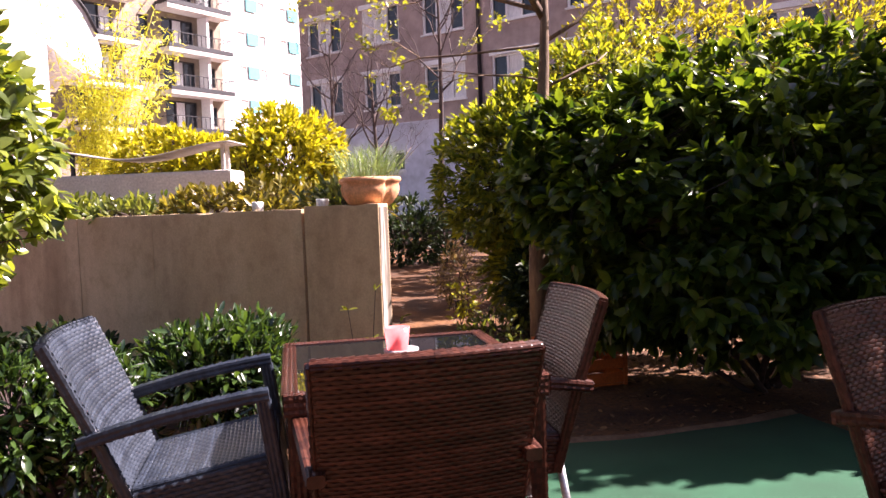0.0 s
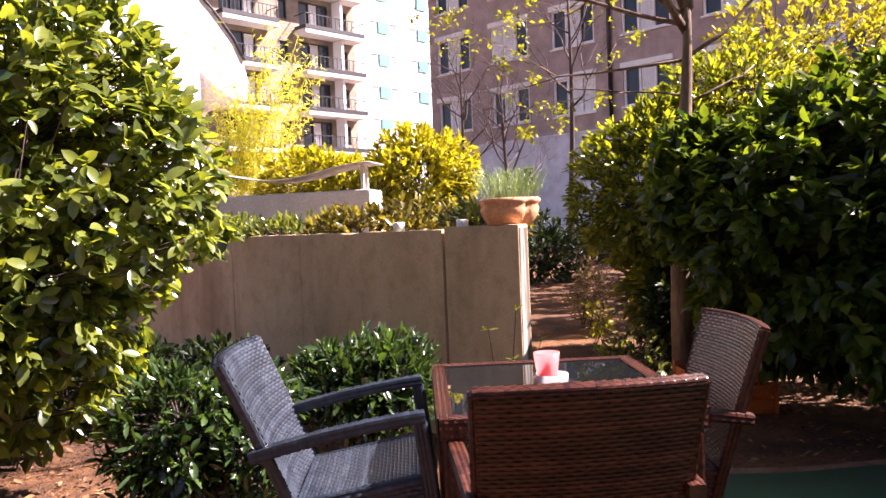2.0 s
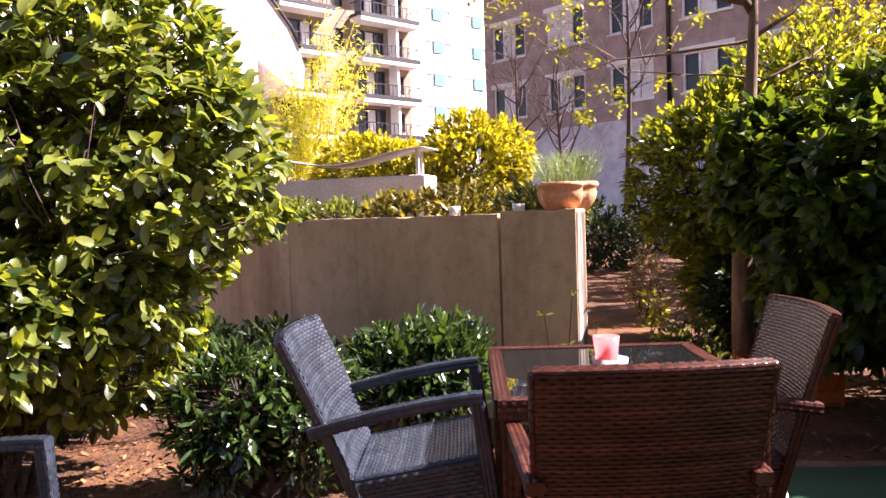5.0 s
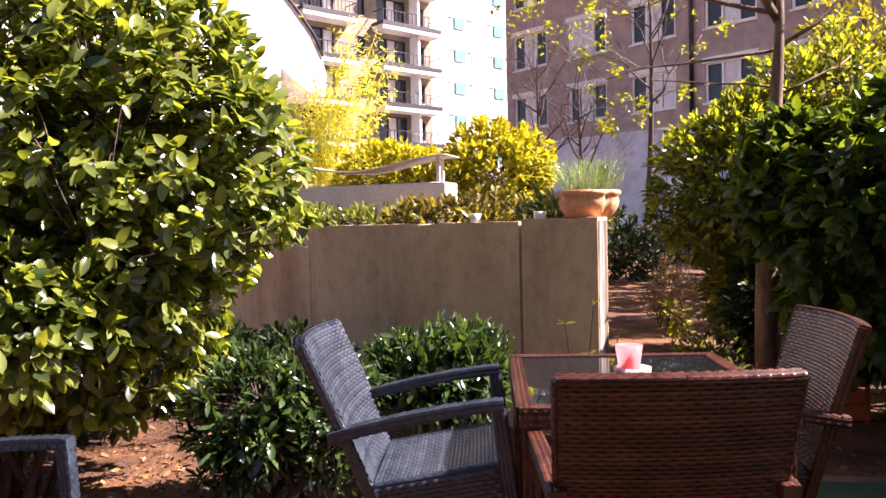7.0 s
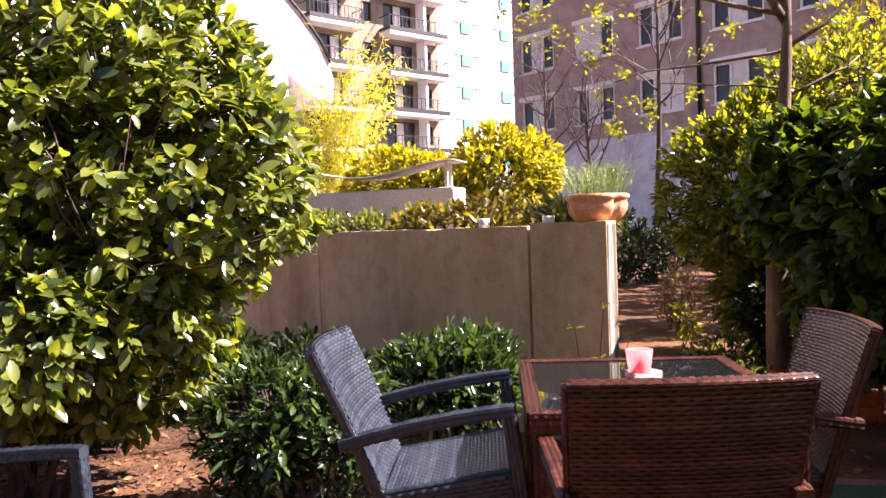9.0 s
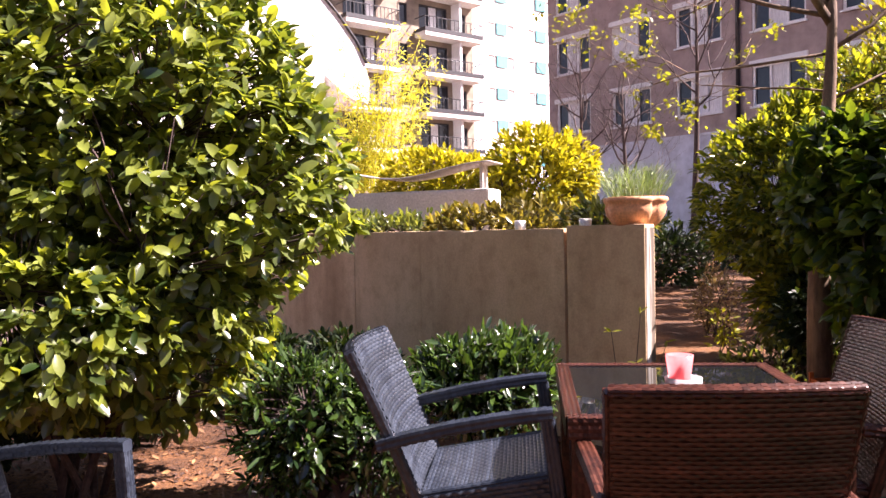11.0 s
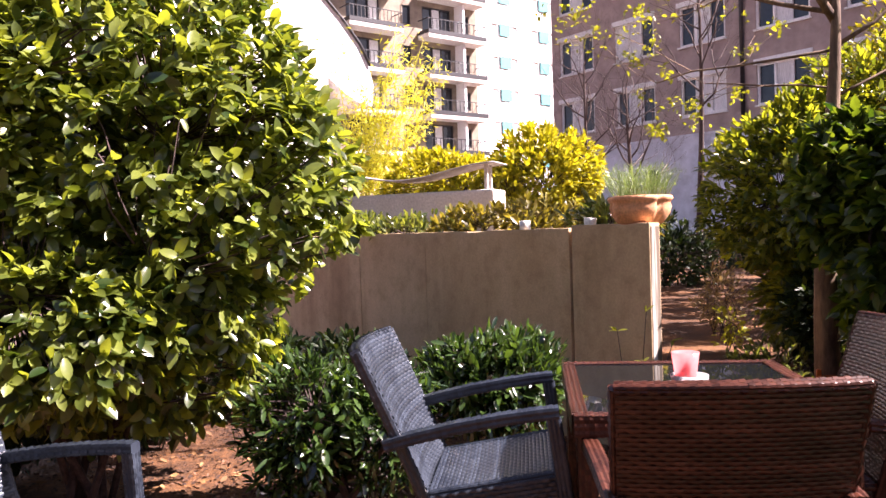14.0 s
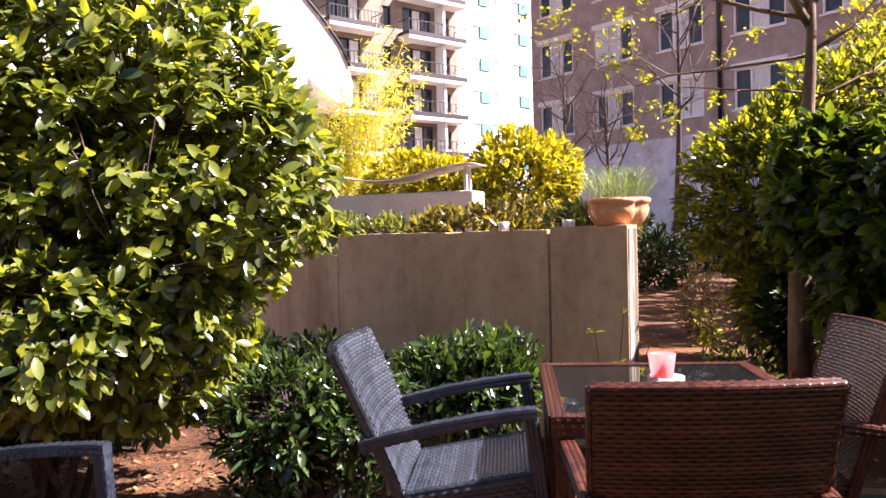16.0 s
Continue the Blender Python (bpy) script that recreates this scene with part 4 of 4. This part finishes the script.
# unseen tall shrubs, added only to throw shade on the path
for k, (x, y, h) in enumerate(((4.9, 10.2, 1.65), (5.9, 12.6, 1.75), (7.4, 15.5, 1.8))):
    bush("dark_shrub", "unseen tall shrub added to shade the path", "shrub",
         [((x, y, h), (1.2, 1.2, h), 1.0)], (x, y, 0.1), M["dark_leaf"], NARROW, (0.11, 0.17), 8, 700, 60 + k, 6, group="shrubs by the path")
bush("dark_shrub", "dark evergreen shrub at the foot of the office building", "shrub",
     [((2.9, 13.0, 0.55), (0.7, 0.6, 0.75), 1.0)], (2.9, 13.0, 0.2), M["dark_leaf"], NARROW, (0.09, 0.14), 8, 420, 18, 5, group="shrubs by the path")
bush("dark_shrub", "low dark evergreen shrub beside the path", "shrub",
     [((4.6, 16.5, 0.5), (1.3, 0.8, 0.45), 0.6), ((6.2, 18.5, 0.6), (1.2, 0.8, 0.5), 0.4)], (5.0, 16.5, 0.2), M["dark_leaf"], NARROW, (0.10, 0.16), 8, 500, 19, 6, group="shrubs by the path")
# added dark leaves that pass for the shade between bush and wall
bush("dark_shrub", "dark leaf mass added as the shade between bush and wall", "shrub",
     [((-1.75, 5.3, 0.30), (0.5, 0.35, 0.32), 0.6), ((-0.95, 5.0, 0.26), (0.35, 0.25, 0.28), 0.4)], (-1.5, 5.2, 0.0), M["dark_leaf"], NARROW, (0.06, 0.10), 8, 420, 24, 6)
# added dark leaves filling what is only a black shaded gap under the bush
bush("dark_shrub", "dark leaf mass added as the shade beneath the tall laurel bush", "shrub",
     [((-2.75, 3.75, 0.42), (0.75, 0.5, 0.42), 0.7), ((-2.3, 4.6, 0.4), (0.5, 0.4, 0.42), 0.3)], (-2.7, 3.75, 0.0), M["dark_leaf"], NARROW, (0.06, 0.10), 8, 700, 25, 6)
bush("dry_shrub", "half-bare brownish shrub beside the path", "shrub",
     [((2.35, 8.2, 0.42), (0.26, 0.26, 0.34), 1.0)], (2.35, 8.2, 0.05), M["dry_leaf"], NARROW, (0.03, 0.06), 6, 200, 20, 9, lift=1.0, stem_r=0.008)
bush("young_shrub", "small bright yellow-green seedling in the mulch path", "plant",
     [((2.15, 7.2, 0.24), (0.14, 0.14, 0.2), 1.0)], (2.15, 7.2, 0.03), M["spring_leaf"], NARROW, (0.05, 0.09), 5, 26, 21, 3, lift=0.8, stem_r=0.006)
bush("ground_cover", "low leafy ground cover with sunlit tops under the shrub", "plant",
     [((2.3, 5.9, 0.16), (0.55, 0.4, 0.2), 1.0)], (2.3, 5.9, 0.0), M["bed_leaf"], NARROW, (0.05, 0.08), 7, 220, 22, 5, lift=1.0, stem_r=0.006)
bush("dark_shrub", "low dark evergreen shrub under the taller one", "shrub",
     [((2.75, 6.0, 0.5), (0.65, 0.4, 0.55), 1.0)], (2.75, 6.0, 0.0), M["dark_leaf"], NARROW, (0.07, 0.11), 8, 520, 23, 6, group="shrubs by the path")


def bed_planting():
    """Ground cover along the top of the wall."""
    rng = np.random.default_rng(31)
    for k, (s, back, rx, h, matn, n) in enumerate(((4.3, 0.45, 0.55, 0.16, "bed_leaf", 230), (3.4, 0.40, 0.55, 0.15, "bed_leaf", 230), (2.6, 0.42, 0.45, 0.14, "bed_leaf", 170),
                                              (1.85, 0.40, 0.38, 0.17, "mixed_leaf", 150), (1.35, 0.5, 0.3, 0.19, "mixed_leaf", 130), (0.75, 0.6, 0.32, 0.17, "bed_leaf", 120), (1.05, 0.95, 0.33, 0.16, "mixed_leaf", 110))):
        p = WALL_END - U * s + N * back
        bush("bed_plant", "low leafy ground cover on the raised bed behind the wall", "plant", [((p.x, p.y, 1.18), (rx, 0.34, h + 0.02), 1.0)], (p.x, p.y, 1.14),
             M[matn], NARROW, (0.06, 0.10), 8, n, 40 + k, 4, group="plants along the wall", lift=0.9, stem_r=0.005)


bed_planting()


def branch_tree(name, label, base, height, r0, seed, levels=4, lean=(0, 0), crown_from=0.35, leaf=None, leaves=0, leaf_size=(0.05, 0.09), limbs=7, reach=0.45, bark="bark", group="", limb_list=None):
    """A tree: tapered trunk, limbs forking into twigs, and few or many leaves at the twig ends."""
    rng = random.Random(seed)
    ob = thing(name, label, "tree", pose(*base), group)
    tips = []
    trunk = [Vector((lean[0] * t + 0.03 * math.sin(5 * t + seed), lean[1] * t + 0.03 * math.cos(4 * t), height * t - 0.1 * (t == 0))) for t in np.linspace(0, 1, 10)]
    tube_part("trunk", trunk, [r0 * (1 - 0.75 * k / 9) for k in range(10)], M[bark], ob, sides=10)
    sv, sf = [], []

    def grow(p, d, length, r, level):
        pts, rad = [p], [r]
        steps = 4
        for k in range(steps):
            d = (d + Vector((rng.gauss(0, 0.2), rng.gauss(0, 0.2), rng.gauss(0.06, 0.16)))).normalized()
            p = p + d * length / steps
            pts.append(p)
            rad.append(r * (1 - 0.55 * (k + 1) / steps))
            if level < levels and k >= 1:
                for _ in range(1 if k < 3 else 2):
                    e = (d + Vector((rng.gauss(0, 0.6), rng.gauss(0, 0.6), rng.gauss(0.15, 0.45)))).normalized()
                    grow(p, e, length * rng.uniform(0.45, 0.68), rad[-1] * 0.62, level + 1)
        tube_data(pts, rad, 5 if level < 3 else 3, sv, sf)
        if level >= levels - 1:
            tips.append((p, d))
            tips.append((pts[-2], d))
    if limb_list:
        for z, way, length, r in limb_list:
            grow(trunk[0].lerp(trunk[-1], z / height), Vector(way).normalized(), length, r, 2)
    for k in range(limbs):
        t = crown_from + (1 - crown_from) * (k + 0.5) / limbs
        a = 2.4 * k + rng.uniform(0, 0.8)
        i = int(t * 9)
        p = trunk[i].lerp(trunk[min(i + 1, 9)], t * 9 - i)
        grow(p, Vector((math.cos(a), math.sin(a), rng.uniform(0.5, 1.1))).normalized(), height * reach * (1.1 - 0.5 * t), r0 * (0.5 - 0.3 * t), 1)
    mesh_part("branchwork", sv, sf, M[bark], ob, kind="stuff", smooth=True)
    if leaf and tips:
        nr = np.random.default_rng(seed)
        idx = nr.integers(0, len(tips), leaves // 5)
        pos = np.repeat(np.array([tips[i][0] for i in idx]), 5, 0) + nr.normal(0, 0.03, (len(idx) * 5, 3))
        out = np.repeat(np.array([tips[i][1] for i in idx]), 5, 0)
        fr = leaf_frames(pos, out, nr, -0.3, 1.4)
        leaf_cloud("foliage", pos, fr, nr.uniform(*leaf_size, len(pos)), leaf_shape(0.55, 0.1, 0.2, 3), M[leaf], ob)
    return ob


branch_tree("maple_tree", "young tree with pale trunk and few fresh yellow-green leaves", (2.08, 4.95, 0), 2.75, 0.085, 3, 4, (0.06, 0.05), 0.93, "spring_leaf", 3000, (0.028, 0.055), 1, 0.3,
            limb_list=[(2.28, (-1, 0.25, 0.05), 1.2, 0.011), (2.3, (1, -0.1, 0.5), 1.3, 0.016), (2.05, (-0.9, 0.4, 0.15), 0.8, 0.009), (2.0, (0.9, 0.2, 0.45), 0.7, 0.012),
                       (2.45, (-0.7, -0.1, 0.8), 1.3, 0.03), (2.5, (-1, 0.5, 0.25), 1.5, 0.018), (2.55, (-0.9, -0.2, 0.4), 1.4, 0.016), (2.6, (0.45, 0.1, 1.0), 1.6, 0.045), (2.6, (-0.3, 0.1, 1.0), 1.6, 0.045)])
branch_tree("bare_tree", "thin tree before the office building, hardly in leaf", (4.5, 17.0, 0.3), 6.0, 0.085, 5, 4, (0.1, 0), 0.55, "spring_leaf", 260, (0.06, 0.10), 10, 0.30, "twig", "bare trees")
branch_tree("bare_tree", "leafless tree before the office building", (2.55, 21.0, 0.4), 5.2, 0.085, 6, 4, (0.1, 0), 0.30, None, 0, limbs=16, reach=0.34, bark="twig", group="bare trees")
branch_tree("bare_tree", "leafless tree before the office building", (3.65, 20.0, 0.4), 4.4, 0.085, 7, 4, (-0.1, 0), 0.34, None, 0, limbs=16, reach=0.38, bark="twig", group="bare trees")


def bamboo():
    ob = thing("bamboo", "tall golden bamboo clump behind the raised bed", "bamboo", pose(-1.75, 12.0, 1.2))
    rng = np.random.default_rng(8)
    pos, out = [], []
    for k in range(26):
        a, r = rng.uniform(0, 6.28), 0.35 * math.sqrt(rng.uniform(0, 1))
        h = rng.uniform(1.6, 3.3)
        lean = rng.normal(0, 0.16, 2) + np.array([0.08, 0])
        pts = [(r * math.cos(a) + lean[0] * t * t * h, r * math.sin(a) + lean[1] * t * t * h, h * t - 0.1 * (t == 0)) for t in np.linspace(0, 1, 7)]
        tube_part("cane", pts, [0.011 * (1 - 0.7 * i / 6) for i in range(7)], M["bamboo_leaf"], ob, sides=5)
        for _ in range(125):
            t = rng.uniform(0.25, 1.0)
            p = np.array([np.interp(t, np.linspace(0, 1, 7), [q[i] for q in pts]) for i in range(3)])
            w = rng.uniform(0, 6.28)
            d = np.array([math.cos(w), math.sin(w), rng.uniform(-0.5, 0.5)])
            pos.append(p + d * rng.uniform(0.02, 0.22))
            out.append(d)
    pos, out = np.array(pos), np.array(out)
    pos, out = np.repeat(pos, 2, 0) + rng.normal(0, 0.03, (len(pos) * 2, 3)), np.repeat(out, 2, 0)
    fr = leaf_frames(pos, out / np.linalg.norm(out, axis=1)[:, None], rng, -0.5, 0.9)
    leaf_cloud("foliage", pos, fr, rng.uniform(0.07, 0.13, len(pos)), leaf_shape(0.15, 0.06, 0.25, 3), M["bamboo_leaf"], ob)


bamboo()


# ---------------- small things ----------------
def litter():
    """Bark chips and dead leaves on the mulch."""
    rng = np.random.default_rng(77)
    n = 5200
    x = rng.uniform(-3.2, 4.5, n)
    y = 1.6 + 9.0 * rng.uniform(0, 1, n) ** 1.4
    x, y = np.concatenate([x, rng.uniform(0.9, 3.3, 2600)]), np.concatenate([y, rng.uniform(4.4, 9.8, 2600)])
    front = (x - WALL_END.x) * N.x + (y - WALL_END.y) * N.y
    along = (x - WALL_END.x) * U.x + (y - WALL_END.y) * U.y
    keep = ~((along < 0.05) & (front > -0.03)) & ~((x > 0.98) & (x < 3.0) & (y < 3.5))
    x, y = x[keep], y[keep]
    z = np.array([soil_z(a, b) + 0.006 for a, b in zip(x, y)])
    pos = np.stack([x, y, z], 1)
    m = len(pos)
    a = rng.uniform(0, 6.28, m)
    out = np.stack([np.cos(a), np.sin(a), np.zeros(m)], 1)
    xx = out + rng.normal(0, 0.15, (m, 3))
    xx /= np.linalg.norm(xx, axis=1)[:, None]
    up = np.tile([0, 0, 1.0], (m, 1)) + rng.normal(0, 0.35, (m, 3))
    zz = up - xx * np.sum(up * xx, 1)[:, None]
    zz /= np.linalg.norm(zz, axis=1)[:, None]
    fr = np.stack([xx, np.cross(zz, xx), zz], 2)
    ob = leaf_cloud("leaf_litter", pos, fr, rng.uniform(0.02, 0.065, m), leaf_shape(0.45, 0.15, -0.2, 3), M["chip"], None, kind="stuff")
    tagged(ob, "dead leaves and bark chips lying on the soil", "leaf litter")


litter()


def fine_litter():
    """Small bark crumbs, thick round the seats and the shrubs."""
    rng = np.random.default_rng(78)
    n = 9000
    x, y = rng.uniform(-2.8, 1.0, n), rng.uniform(1.9, 5.2, n)
    x2, y2 = rng.uniform(0.9, 3.6, 3500), rng.uniform(3.6, 9.5, 3500)
    x, y = np.concatenate([x, x2]), np.concatenate([y, y2])
    front = (x - WALL_END.x) * N.x + (y - WALL_END.y) * N.y
    along = (x - WALL_END.x) * U.x + (y - WALL_END.y) * U.y
    keep = ~((along < 0.05) & (front > -0.03))
    x, y = x[keep], y[keep]
    z = np.array([soil_z(a, b) + 0.006 for a, b in zip(x, y)])
    m = len(x)
    pos = np.stack([x, y, z], 1)
    a = rng.uniform(0, 6.28, m)
    out = np.stack([np.cos(a), np.sin(a), rng.normal(0, 0.3, m)], 1)
    fr = leaf_frames(pos, out / np.linalg.norm(out, axis=1)[:, None], rng, 0.0, 0.2, 0.0)
    ob = leaf_cloud("bark_crumbs", pos, fr, rng.uniform(0.010, 0.034, m), leaf_shape(0.5, 0.2, 0.1, 3), M["crumb"], None, kind="stuff")
    tagged(ob, "small dark bark crumbs strewn over the soil", "bark mulch")


fine_litter()


def orange_crate():
    ob = thing("orange_crate", "slatted orange plastic crate on the soil under the hedge", "crate", pose(2.20, 4.66, 0.0, 0, 0, -2))
    box_part("base", (-0.25, -0.15, 0.0), (0.25, 0.15, 0.012), M["orange"], ob)
    for y in (-0.158, 0.150):
        for a in (0.02, 0.11, 0.20):
            box_part("slat", (-0.25, y, a), (0.25, y + 0.008, a + 0.065), M["orange"], ob, bevel=0.002)
    for x in (-0.258, 0.250):
        for a in (0.02, 0.11, 0.20):
            box_part("slat", (x, -0.15, a), (x + 0.008, 0.15, a + 0.065), M["orange"], ob, bevel=0.002)
        for y in (-0.166, 0.146):
            box_part("corner_post", (x - 0.006, y, 0.0), (x + 0.020, y + 0.020, 0.30 if x < 0 else 0.27), M["orange"], ob, bevel=0.003)



orange_crate()


def wall_twig():
    ob = thing("seedling", "thin leafy seedling before the concrete wall", "plant", pose(0.70, 4.02, 0))
    rng = np.random.default_rng(3)
    sv, sf, pos, out = [], [], [], []
    for k in range(4):
        a = rng.uniform(0, 6.28)
        pts = [(0, 0, -0.03)] + [(0.05 * t * math.cos(a) * 2, 0.05 * t * math.sin(a), 0.24 * t * (0.7 + 0.13 * k)) for t in (1, 2, 3)]
        tube_data(pts, [0.005, 0.004, 0.003, 0.002], 4, sv, sf)
        for q in pts[2:]:
            for _ in range(4):
                w = rng.uniform(0, 6.28)
                pos.append(q), out.append((math.cos(w), math.sin(w), 0.2))
    mesh_part("stem", sv, sf, M["twig"], ob)
    pos, out = np.array(pos), np.array(out)
    leaf_cloud("foliage", pos, leaf_frames(pos, out, rng, 0.2, 0.5), rng.uniform(0.03, 0.06, len(pos)), NARROW, M["spring_leaf"], ob)


wall_twig()
